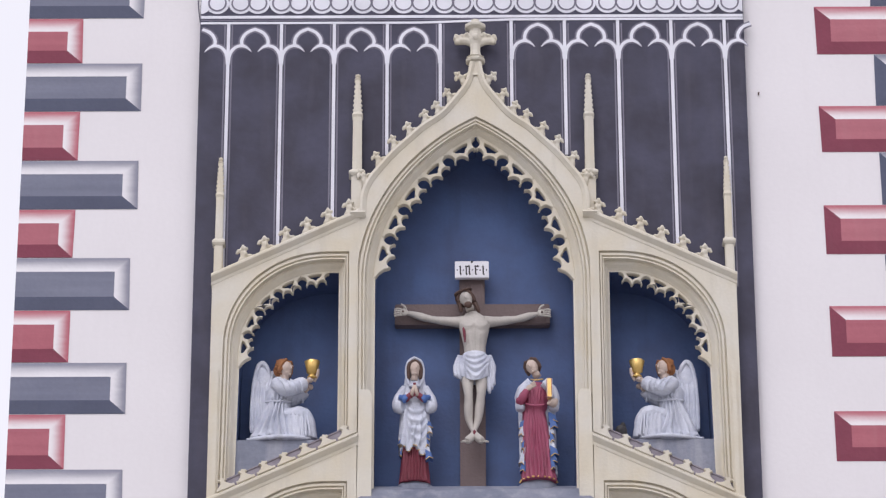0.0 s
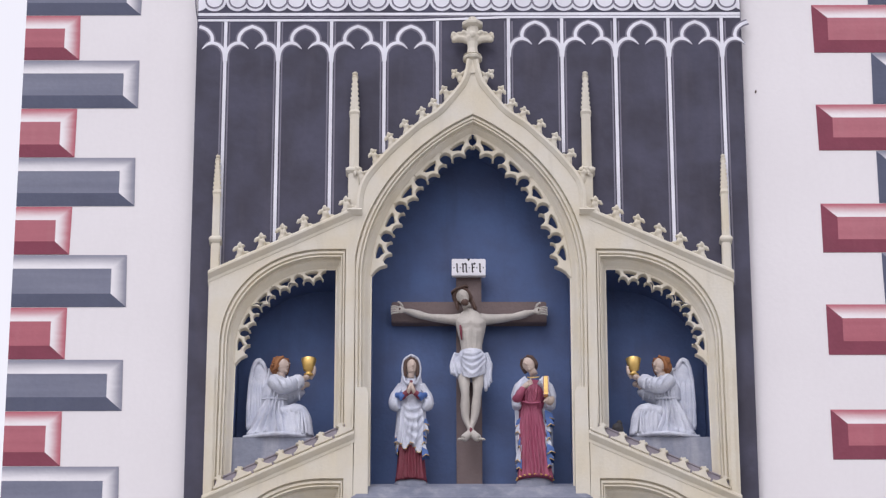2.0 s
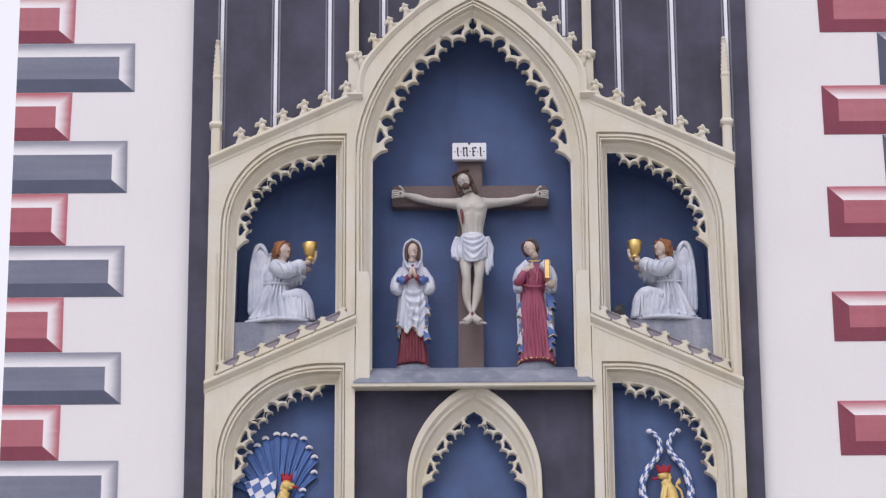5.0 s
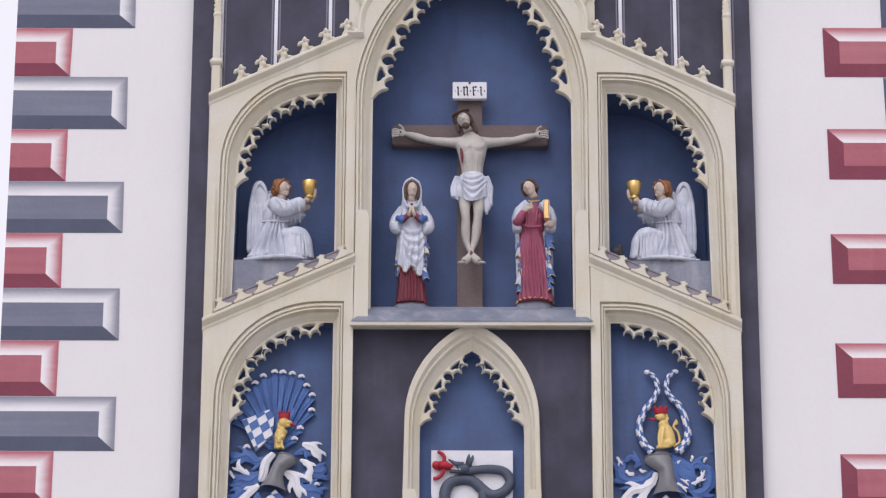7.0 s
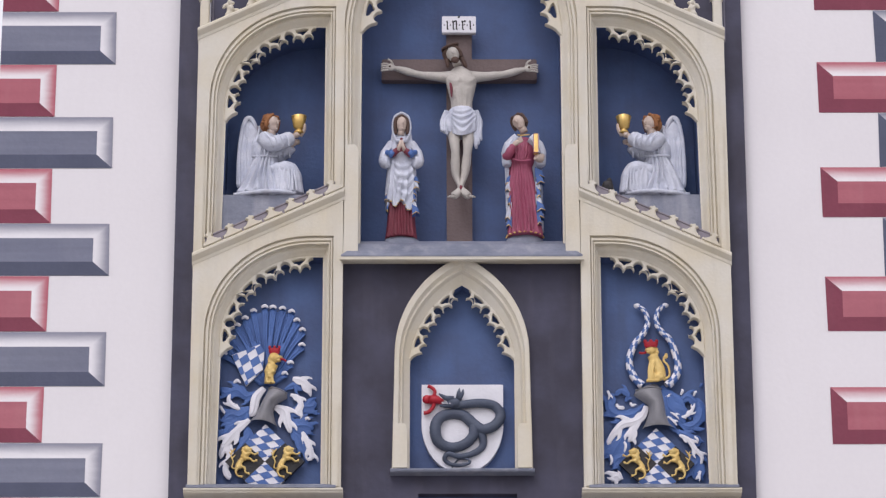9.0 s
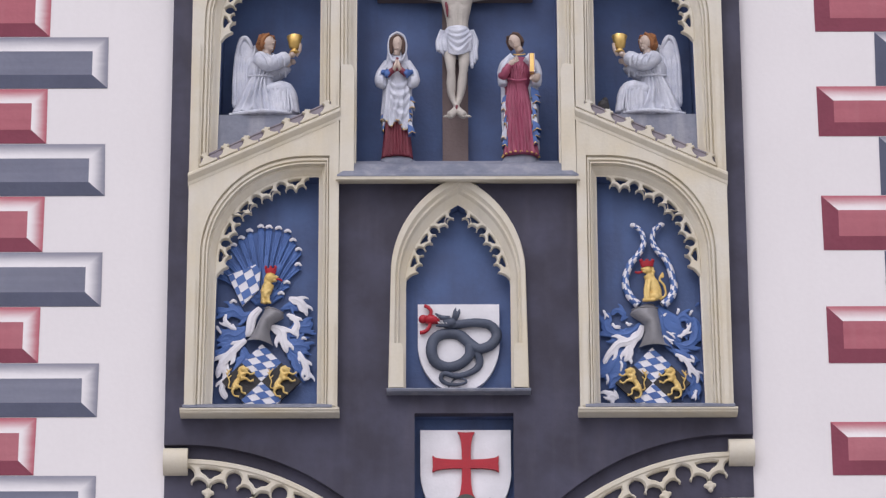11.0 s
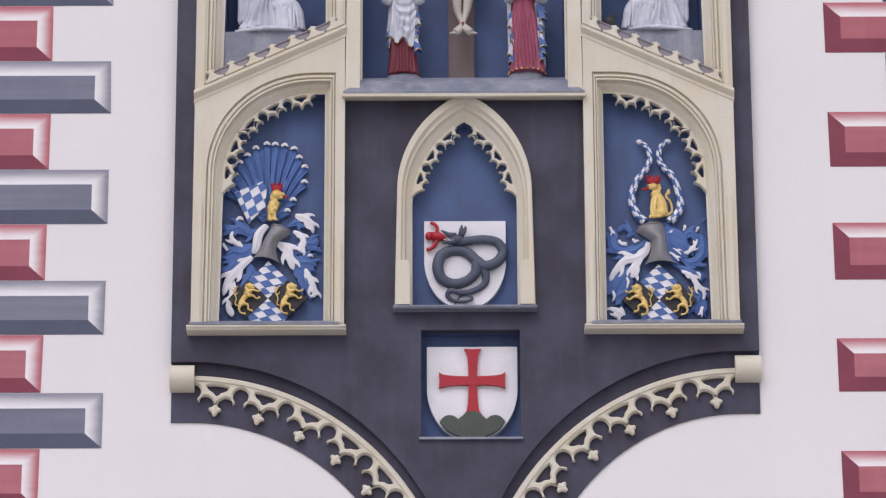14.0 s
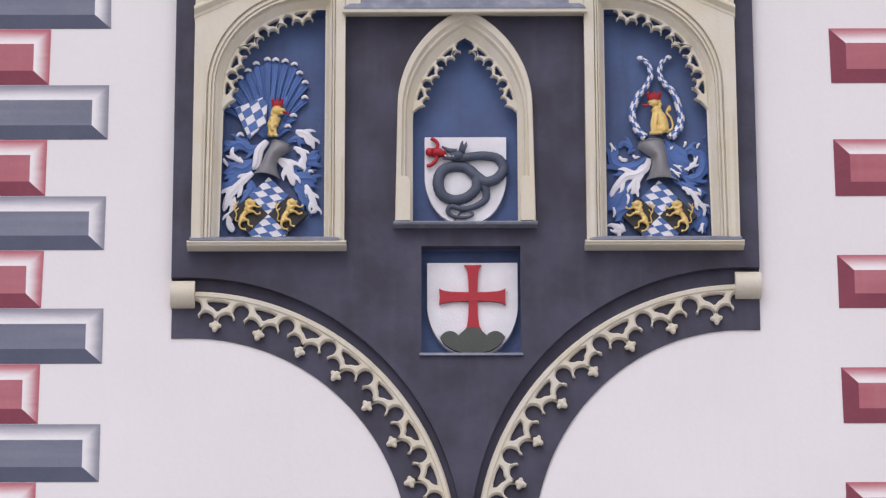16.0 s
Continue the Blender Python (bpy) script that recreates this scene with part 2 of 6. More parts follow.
def even(pts, step):
    """Points, directions and inward normals along a line (x, z), evenly spaced; inward is to the right of the way."""
    ps = [Vector(p) for p in pts]
    cum = [0.0]
    for a, b in zip(ps, ps[1:]):
        cum.append(cum[-1] + (b - a).length)

    def at(s):
        s = max(0.0, min(cum[-1] - 1e-6, s))
        i = max(k for k in range(len(cum) - 1) if cum[k] <= s)
        d = (ps[i + 1] - ps[i]).normalized()
        return ps[i] + d * (s - cum[i]), d
    return at, cum[-1]


def ribbon(bm, line, w, at, y0, y1, sign=1, taper=0.55):
    """A strip of tracery along line (s, d): s along the arch, d inwards; w wide, chamfered to its front."""
    pts = [Vector(p) for p in line]
    L, R, Li, Ri = [], [], [], []
    for i, p in enumerate(pts):
        t = (pts[min(i + 1, len(pts) - 1)] - pts[max(i - 1, 0)]).normalized()
        end = min(i, len(pts) - 1 - i) / (len(pts) - 1) * 2
        nrm = Vector((-t.y, t.x)) * w / 2 * (1 - taper * max(0.0, 1 - end * 2.2))
        for dst, k in ((L, 1), (R, -1), (Li, 0.45), (Ri, -0.45)):
            q = p + nrm * k
            base, d = at(q.x)
            inn = Vector((d.y, -d.x)) * sign
            dst.append(base + inn * q.y)
    ym = y0 + (y1 - y0) * 0.35
    vs = loft(bm, [[(v.x, y1, v.y) for v in L], [(v.x, ym, v.y) for v in L], [(v.x, y0, v.y) for v in Li], [(v.x, y0, v.y) for v in Ri], [(v.x, ym, v.y) for v in R], [(v.x, y1, v.y) for v in R]])
    for k in (0, -1):
        bm.faces.new([r[k] for r in vs])


def circle_line(c, r, a0, a1, n):
    return [(c[0] + r * math.cos(a0 + (a1 - a0) * i / n), c[1] + r * math.sin(a0 + (a1 - a0) * i / n)) for i in range(n + 1)]


XC = 0.180  # the axis of the whole relief


def mirror(pts):
    return [(2 * XC - x, z) for x, z in pts]


def side(pts, s):
    """Points of the left half as they are, or on the right half."""
    return list(pts) if s < 0 else mirror(pts)

# ---- the tower ----
X0, X1, TOP = -3.53, 3.89, 21.0
FRONT, PANEL, FRAME, MOULD, BACK, LOWBACK = 0.0, -0.08, -0.20, -0.09, 0.30, 0.035
SBACK = 0.31  # the kneeling figures' niches are deeper


def ellipse(cx, cz, a, b, n=24, power=2.0):
    """A quarter from the left end up to the crown."""
    out = []
    for i in range(n + 1):
        t = math.pi / 2 * i / n
        out.append((cx - a * math.cos(t) ** (2 / power), cz + b * math.sin(t) ** (2 / power)))
    return out


def arc(a, b, s, n=40):
    """A quarter arc from the panel's outer edge down to the stem."""
    pts = [(-1.93 + a * math.sin(math.pi / 2 * i / n), 8.47 + b * math.cos(math.pi / 2 * i / n)) for i in range(n + 1)]
    return pts if s < 0 else [(2 * XC - x, z + 0.075) for x, z in pts]


# openings of the niches: inner and outer outlines of their mouldings, left half
def side_outlines(dz):
    inner = [(-1.716, 12.9)] + ellipse(-0.985, 14.178, 0.712, 0.702, 24) + [(-0.9105, 14.880), (-0.911, 13.3)]
    outer = [(-1.838, 12.9)] + ellipse(-0.985, 14.178, 0.842, 0.842, 24, 2.08) + [(-0.826, 15.020), (-0.826, 13.3)]
    return [(x, z + dz) for x, z in inner], [(x, z + dz) for x, z in outer]


def pointed(x0, zs, cx, r, squash, zb, n=22):
    """The left half of a pointed arch with its jamb, from zb up to the apex on the axis."""
    a1 = math.acos(min(1, (cx - XC) / r))
    pts = [(cx - r * math.cos(a1 * i / n), zs + squash * r * math.sin(a1 * i / n)) for i in range(n + 1)]
    return [(x0, zb)] + pts[:-1] + [(XC, pts[-1][1])]


C_IN = pointed(-0.618, 14.78, 1.020, 1.638, 0.948, 12.95)
C_OUT = pointed(-0.752, 14.75, 1.020, 1.785, 0.950, 12.95)
S_IN = pointed(-0.226, 11.95, 0.62, 0.846, 0.975, 11.10)
S_OUT = pointed(-0.362, 12.052, 0.559, 0.903, 1.0, 11.10)


def whole(pts):
    return pts + [p for p in reversed(mirror(pts))][1:]


def between(a, b, f=0.5):
    return [(p[0] + (q[0] - p[0]) * f, p[1] + (q[1] - p[1]) * f) for p, q in zip(a, b)]


hole_c = whole(between(C_IN, C_OUT))
hole_s = whole(between(S_IN, S_OUT))
holes = [hole_c, hole_s, [(-0.16, 10.06), (-0.16, 10.93), (0.60, 10.93), (0.60, 10.06)]]
for s in (-1, 1):
    for dz, zb in ((0.0, 13.12), (-1.998, 10.95)):
        inn = between(*side_outlines(dz))
        h = [(inn[0][0], zb)] + inn[1:-1] + [(inn[-1][0], zb)]
        holes.append(side(h, s))

# white wall, with an opening behind the relief
wall = tagged(new("wall_front"), "white limewashed tower wall with painted corner stones", "wall", kind="structure")
bm = bmesh.new()
prism(bm, [(X0, 0.0), (X1, 0.0), (X1, TOP), (X0, TOP)], 0.0, 0.60, holes=[[(-2.05, 10.96), (2.40, 10.96), (2.40, 17.6), (-2.05, 17.6)], [(-0.20, 10.04), (0.64, 10.04), (0.64, 10.945), (-0.20, 10.945)]])
part("plaster_face", bm, PLASTER, wall)
bm = bmesh.new()
box(bm, X0, X1, 0.61, 7.5, 0.0, TOP)
tagged(mesh_from("tower_wall", bm, PLASTER), "plain white plastered sides of the tower", "wall", kind="structure")
bm = bmesh.new()
rows = [[(X0 - 0.3, -0.3, TOP), (X1 + 0.3, -0.3, TOP), (X1 + 0.3, 7.8, TOP), (X0 - 0.3, 7.8, TOP)], [(XC - 0.1, 3.6, TOP + 6), (XC + 0.1, 3.6, TOP + 6), (XC + 0.1, 3.8, TOP + 6), (XC - 0.1, 3.8, TOP + 6)]]
v = loft(bm, rows, closed=True)
bm.faces.new(v[0]), bm.faces.new(v[1])
tagged(mesh_from("roof", bm, ROOF), "steep dark tiled tower roof", "roof", kind="structure")
bm = bmesh.new()
box(bm, -600, 600, -600, 600, -0.4, 0.0)
tagged(mesh_from("ground", bm, GROUND), "grey paved square before the tower", "ground", kind="structure")

# the dark panel that carries the relief
panel = tagged(new("wall_panel"), "slate-dark painted panel with white mock tracery", "wall panel", kind="structure")
bm = bmesh.new()
left, right = arc(2.09, 2.21, -1), arc(2.09, 2.21, 1)
outline = [(-2.078, 10.68), (-2.092, 17.9), (2.440, 17.9), (2.436, 10.755)] + right + [(XC + 0.02, 8.0), (XC - 0.02, 8.0)] + list(reversed(left))
prism(bm, outline, PANEL, 0.005, holes=holes)
part("panel_face", bm, DARK, panel)
bm = bmesh.new()
for s in (-1, 1):
    # hollow chamfer along the arc, and the dark field below it
    a, b = arc(2.09, 2.21, s), arc(2.045, 2.125, s)
    ex = -2.076 if s < 0 else 2.436
    a, b = [(ex, a[0][1])] + a, [(ex, b[0][1])] + b
    loft(bm, [[(x, PANEL, z) for x, z in a], [(x, -0.022, z - 0.002) for x, z in a], [(x, -0.0155, z) for x, z in b]])
part("arch_chamfer", bm, DARK, panel)
for s in (-1, 1):
    bm = bmesh.new()
    a, w = arc(2.085, 2.20, s), arc(1.68 if s < 0 else 1.607, 1.745 if s < 0 else 1.728, s)
    ex = (-2.074 if s < 0 else 2.434)
    za, zw = a[0][1], w[0][1]
    prism(bm, [(ex, za), *a, (XC, 8.3), (XC, 7.6), (w[-1][0], 7.6), *reversed(w), (ex, zw)], -0.013 - 0.001 * s, 0.002)
    part("arch_field", bm, DARK, panel)

# white mock tracery painted on the panel: bars, trefoil heads, bands and a frieze of quatrefoils
ZL = 17.18


def painted(name, pts_list, mat_, y):
    b_ = bmesh.new()
    for pts in pts_list:
        prism(b_, pts, y, PANEL + 0.001)
    return part(name, b_, mat_, panel)


def stroke(line, w, taper=0):
    """An outline of width w round a line (x, z), drawn out to a point over its last few steps."""
    ps = [Vector(p) for p in line]
    a, b = [], []
    for i, p in enumerate(ps):
        d = (ps[min(i + 1, len(ps) - 1)] - ps[max(i - 1, 0)]).normalized()
        n = Vector((-d.y, d.x)) * w / 2 * (min(1.0, 0.12 + (len(ps) - 1 - i) / taper) if taper else 1.0)
        a.append(tuple(p + n)), b.append(tuple(p - n))
    return a + b[::-1]


BARS = [XC - 0.270 - 0.4405 * k for k in range(5)] + [XC + 0.321 + 0.4435 * k for k in range(5)]
LOWS = [16.3, 15.95, 15.3, 15.05, 14.75]
for i, x in enumerate(BARS):
    lo = LOWS[i % 5]
    for dx in (-0.030, 0.030):
        painted("grey_edge", [stroke([(x + dx, lo), (x + dx, ZL)], 0.012)], GREYLINE, PANEL - 0.002)
    painted("painted_bar", [stroke([(x, lo), (x, ZL + (0.03 if x > XC else 0.0))], 0.027)], LINE, PANEL - 0.004)
edges = sorted(BARS)


def trefoil(c, sides):
    """A pointed lobe and the foils that spring from the bars to spiked ends."""
    half_ = [(-0.104, 16.972), (-0.110, 17.015), (-0.096, 17.062), (-0.058, 17.105), (0.0, 17.132)]
    up = [tuple(q) for q in spline(half_, 4)]
    dn = [(-x_, z_) for x_, z_ in reversed(up)][1:]
    lobe_ = up + dn if len(sides) == 2 else (up if sides[0] < 0 else [(0.0, 17.132)] + dn)
    legs_ = [[(c + k * x_, z_) for x_, z_ in (tuple(q) for q in spline([(-0.217, 16.80), (-0.207, 16.890), (-0.170, 16.952), (-0.112, 16.975), (-0.066, 16.958), (-0.026, 16.918)], 4))] for k in (-q_ for q_ in sides)]
    up_ = 0.040 if c > XC else 0.0
    return [(c + x_, z_ + up_) for x_, z_ in lobe_], [[(x_, z_ + up_) for x_, z_ in lg] for lg in legs_]


for a, b in zip(edges, edges[1:]):
    if b - a > 0.5:
        continue
    c, hw = (a + b) / 2, (b - a) / 2
    lobe, legs = trefoil(c, (-1, 1))
    for k, ln in enumerate((lobe, *legs)):
        painted("grey_edge", [stroke(ln, 0.055, 7 if k else 0)], GREYLINE, PANEL - 0.0015 - 0.0006 * k)
        painted("trefoil_head", [stroke(ln, 0.027, 7 if k else 0)], LINE, PANEL - 0.0045 - 0.0007 * k)
for s in (-1, 1):
    xo = -2.07 if s < 0 else 2.42
    xb = edges[0] if s < 0 else edges[-1]
    c = xb + s * 0.22
    lobe, legs = trefoil(c, (-s,))
    leg = legs[0]
    for k, ln in enumerate((lobe, leg)):
        k = 0 if k == 0 else (2 if s < 0 else 1)
        painted("grey_edge", [stroke(ln, 0.055, 7 if k else 0)], GREYLINE, PANEL - 0.0015 - 0.0006 * k)
        painted("trefoil_head", [stroke(ln, 0.027, 7 if k else 0)], LINE, PANEL - 0.0045 - 0.0007 * k)
painted("painted_band", [stroke([(-2.085, 17.190), (-0.25, 17.190), (0.20, 17.206), (0.50, 17.218), (2.434, 17.220)], 0.020)], LINE, PANEL - 0.005)
painted("painted_band", [stroke([(-2.085, 17.246), (2.434, 17.250)], 0.026)], LINE, PANEL - 0.005)
painted("grey_edge", [stroke([(-2.085, 17.218), (-0.25, 17.218), (0.50, 17.234), (2.434, 17.235)], 0.010)], GREYLINE, PANEL - 0.003)
for k in range(14):
    x = -2.025 + 0.3405 * k
    if x > 2.5:
        continue
    clip = lambda pts: [(max(-2.087, min(2.434, px)), pz) for px, pz in pts]
    lobes = [(x - 0.073, 17.377, 0.098), (x + 0.073, 17.377, 0.098), (x, 17.50, 0.12)]
    for k2, (lx, lz, r) in enumerate(lobes):
        painted("quatrefoil_lobe", [clip(circle_line((lx, lz), r, 0, 2 * math.pi * 39 / 40, 39))], LINE, PANEL - 0.0020 - 0.0004 * k2 - 0.0012 * (k % 2))
    for k2, sg2 in enumerate((-1, 1)):
        ln = [(x + sg2 * (0.073 + 0.071 * math.cos(a)), 17.380 + 0.071 * math.sin(a)) for a in (radians(150 + 235 * q / 20) for q in range(21))]
        if -2.07 < min(q[0] for q in ln) and max(q[0] for q in ln) < 2.42:
            painted("quatrefoil_line", [stroke(ln, 0.014)], GREYLINE, PANEL - 0.0056 - 0.0006 * k2)

# ---- niche backs ----
bm = bmesh.new()
box(bm, -0.75, 1.11, BACK, BACK + 0.08, 12.9, 16.5)
tagged(mesh_from("niche_wall", bm, BLUE), "blue painted back of the tall niche", "wall", kind="structure")
bm = bmesh.new()
box(bm, -0.40, 0.76, LOWBACK + 0.02, LOWBACK + 0.07, 11.0, 12.9)
tagged(mesh_from("niche_wall", bm, BLUE), "blue painted back of the small pointed niche", "wall", kind="structure")
bm = bmesh.new()
box(bm, -0.19, 0.63, 0.085, 0.14, 10.043, 10.942)
for xa, xb, za, zb_ in ((-0.19, -0.162, 10.043, 10.942), (0.602, 0.63, 10.043, 10.942), (-0.19, 0.63, 10.932, 10.943), (-0.19, 0.63, 10.043, 10.062)):
    box(bm, xa, xb, -0.06, 0.084, za, zb_)
tagged(mesh_from("niche_wall", bm, BLUE), "blue painted back of the square recess", "wall", kind="structure")
for s in (-1, 1):
    for z0, z1, y in ((13.0, 15.05, SBACK), (10.9, 12.98, LOWBACK + 0.01)):
        bm = bmesh.new()
        xa, xb = (-1.80, -0.86) if s < 0 else (2 * XC + 0.86, 2 * XC + 1.80)
        box(bm, xa, xb, y, y + 0.06, z0, z1)
        tagged(mesh_from("niche_wall", bm, BLUE), "blue painted back of a side niche", "wall", kind="structure")

# ---- stone frames ----
PROFILE = ((0.0, FRAME), (0.015, FRAME + 0.028), (0.06, FRAME + 0.032), (0.11, FRAME + 0.014), (0.25, FRAME + 0.012), (0.29, FRAME + 0.032), (0.33, FRAME + 0.034), (0.36, FRAME + 0.018), (0.44, FRAME + 0.016), (0.455, FRAME + 0.028), (0.47, FRAME + 0.066), (0.58, FRAME + 0.066), (0.66, FRAME + 0.074), (0.80, FRAME + 0.098), (0.92, FRAME + 0.112), (1.0, MOULD + 0.004))


def plate(bm, loops, y0, ym, y1, inset, fields=None):
    """A pierced stone plate: outline and holes (x, z), its front edges chamfered by inset; fields: how the pierced front is cut into simple outlines."""
    ins = []
    for k, lp in enumerate(loops):
        ps = [Vector(q) for q in lp]
        area = sum(a.x * b.y - b.x * a.y for a, b in zip(ps, ps[1:] + ps[:1]))
        sg_ = (1 if area > 0 else -1) * (1 if k == 0 else -1)
        row = []
        for i, q in enumerate(ps):
            d0, d1 = (q - ps[i - 1]).normalized(), (ps[(i + 1) % len(ps)] - q).normalized()
            n0, n1 = Vector((-d0.y, d0.x)), Vector((-d1.y, d1.x))
            m_ = n0 + n1
            m_ = m_.normalized() if m_.length > 0.2 else n0
            row.append(q + m_ * sg_ * inset)
        ins.append(row)
    flat = [q for lp in ins for q in lp]
    tris = []
    for fd in fields or [list(range(len(flat)))]:
        tris += [[fd[i] for i in t_] for t_ in tessellate_polygon([[Vector((flat[i].x, flat[i].y, 0)) for i in fd]])]
    front = [bm.verts.new((q.x, y0, q.y)) for q in flat]
    for t_ in tris:
        bm.faces.new([front[i] for i in t_])
    k = 0
    for lp in loops:
        n = len(lp)
        mid = [bm.verts.new((x, ym, z)) for x, z in lp]
        back = [bm.verts.new((x, y1, z)) for x, z in lp]
        for i in range(n):
            j = (i + 1) % n
            bm.faces.new((front[k + i], front[k + j], mid[j], mid[i]))
            bm.faces.new((mid[i], mid[j], back[j], back[i]))
        k += n


RING_R, RING_D = 0.165, 0.195  # a foil's radius and depth, as shares of the spacing


def cusp_unit(at, c, u, sign, off=0.0, stem=0.0, first_=False):
    """Tracery from foil to foil: half a round foil, two scallops that meet in a point, half a foil; pierced behind the point."""
    scallop = [(-0.398, 0.362), (-0.378, 0.388)] + [tuple(q) for q in spline([(-0.366, 0.372), (-0.335, 0.305), (-0.245, 0.268), (-0.145, 0.288), (-0.070, 0.345), (-0.034, 0.425)], 3)]
    scallop += [(-0.044, 0.42 + stem * 0.5), (-0.048, 0.43 + stem)] if stem else [(-0.008, 0.462)]
    foil = [(-0.5 + RING_R * math.sin(a), RING_D - RING_R * math.cos(a)) for a in (radians(146 * i / 11) for i in range(12))]
    root = [(-0.78, -0.06), (-0.70, 0.02), (-0.58, 0.10), (-0.48, 0.21), (-0.42, 0.33)]
    other = [(-x, d) for x, d in reversed(foil + scallop)]
    lowr = (root if first_ else foil) + scallop
    tops = [(x_, -0.06) for x_ in (0.5, 0.25, 0.0, -0.25, -0.5)]
    hole = [(-0.225, 0.055), (-0.205, 0.11), (-0.16, 0.150), (-0.09, 0.180), (-0.02, 0.245), (0.02, 0.245), (0.09, 0.180), (0.16, 0.150), (0.205, 0.11), (0.225, 0.055), (0.1, 0.035), (-0.1, 0.035)]

    def put(q):
        base, d = at(c + q[0] * u)
        inn = Vector((d.y, -d.x)) * sign
        v_ = base + inn * (q[1] * u + off)
        return (v_.x, v_.y)
    a, b, h = len(lowr), len(lowr) + len(other), len(lowr) + len(other) + len(tops)
    fields = [list(range(a)) + [h + i for i in (4, 3, 2, 1, 0, 11)] + [b + 2, b + 3, b + 4],
              list(range(a, b + 3)) + [h + i for i in (10, 9, 8, 7, 6, 5)],
              [a - 1, a, h + 5, h + 4], [b + 2, h + 11, h + 10]]
    return [[put(q) for q in lowr + other + tops], [put(q) for q in hole]], fields


def cusps(name, pts, parent, unit, count, start, y0=-0.098, y1=-0.045, sign=1):
    """Cusped tracery hung inside an arch, each unit a piece; start: the place of the first point along the arch."""
    at, _ = even(pts, 0)
    for i in range(count):
        b_ = bmesh.new()
        loops, fields = cusp_unit(at, start + unit * i, unit, sign, first_=i == 0)
        plate(b_, loops, y0, y0 + 0.012, y1, 0.006, fields)
        part(name, b_, CREAM, parent)


def crocket_mesh():
    """A knobbly leaf that climbs the edge on a stalk and curls over into two lobes, standing on z = 0."""
    b_ = bmesh.new()
    tube(b_, spline([(-0.085, 0.0, -0.012), (-0.045, -0.008, 0.012), (-0.012, -0.014, 0.045), (0.0, -0.022, 0.082)], 3), [0.020, 0.024, 0.028, 0.031, 0.032, 0.032, 0.030, 0.028, 0.026, 0.024], 8)
    for c_, r_ in (((-0.034, -0.026, 0.098), (0.026, 0.022, 0.017)), ((-0.052, -0.028, 0.086), (0.013, 0.016, 0.012)), ((0.010, -0.026, 0.108), (0.024, 0.022, 0.022)), ((0.016, -0.026, 0.126), (0.016, 0.014, 0.010)), ((0.030, -0.024, 0.090), (0.016, 0.02, 0.012)),
                   ((0.030, -0.008, 0.026), (0.026, 0.026, 0.020)), ((0.062, 0.0, 0.010), (0.030, 0.028, 0.015)), ((-0.050, -0.018, 0.030), (0.017, 0.020, 0.013)), ((0.0, -0.034, 0.052), (0.018, 0.018, 0.024))):
        ball(b_, c_, r_, 0, 2)
    for v_ in b_.verts:
        v_.co += Vector(noise.noise_vector(v_.co * 55)) * 0.006
    return fuse(b_, 0.006)


first = {}


def crocket(parent, x, z, ang, size=1.0, y=-0.15, flip=1):
    m = Matrix.Translation((x, y, z)) @ Matrix.Rotation(-radians(ang), 4, "Y") @ Matrix.Diagonal((size * flip, size, size, 1))
    if "crocket" not in first:
        o = part("crocket", crocket_mesh(), CREAM, parent)
        o.matrix_basis = m
        first["crocket"] = o
        return o
    return share(first["crocket"], parent, m)


def pinnacle(parent, x, z0, z1, z2, z3, w, y=-0.13):
    """Square shaft, moulded ledge, slimmer shaft and a knobbed spire with a bud on top."""
    b_ = bmesh.new()
    box(b_, x - w / 2, x + w / 2, y - w / 2, PANEL, z0, z1, 0.008)
    part("pinnacle_shaft", b_, CREAM, parent)
    b_ = bmesh.new()
    loft(b_, [[(x + sx * h_, y + sy * h_, z1 + dz) for sx, sy in ((-1, -1), (1, -1), (1, 1), (-1, 1))] for h_, dz in ((w * 0.5, -0.005), (w * 0.72, 0.015), (w * 0.72, 0.03), (w * 0.42, 0.06))], closed=True)
    part("pinnacle_ledge", b_, CREAM, parent)
    b_ = bmesh.new()
    h1 = w * 0.42
    loft(b_, [[(x + sx * h_, y + sy * h_, z) for sx, sy in ((-1, -1), (0, -1.25), (1, -1), (1, 1), (-1, 1))] for h_, z in ((h1, z1 + 0.05), (h1 * 0.94, z2 - 0.02), (h1 * 1.15, z2), (h1 * 0.85, z2 + 0.03), (h1 * 0.42, z3 - 0.04))], closed=True)
    for i in range(7):
        f = i / 7
        z = z2 + 0.05 + (z3 - 0.08 - z2) * f
        hw = h1 * (0.85 - 0.45 * f)
        for sx in (-1, 1):
            ball(b_, (x + sx * hw, y - hw * 0.6, z), (0.010, 0.010, 0.014), 0, 1)
    ball(b_, (x, y, z3 - 0.015), (h1 * 0.62, h1 * 0.62, 0.018), 0, 2)
    ball(b_, (x, y, z3 - 0.045), (h1 * 0.75, h1 * 0.75, 0.014), 0, 2)
    part("pinnacle_spire", b_, CREAM, parent)


CORNICE = ((0.058, PANEL), (0.050, -0.225), (0.032, -0.243), (0.014, -0.243), (-0.008, -0.222), (-0.022, -0.207), (-0.048, -0.2045), (-0.055, PANEL))


def slope_z(x, top):
    """Height of the raking cornices at x on the left half."""
    return (14.770 if top else 12.822) + (x + 1.923) * (0.487 if top else 0.4675)


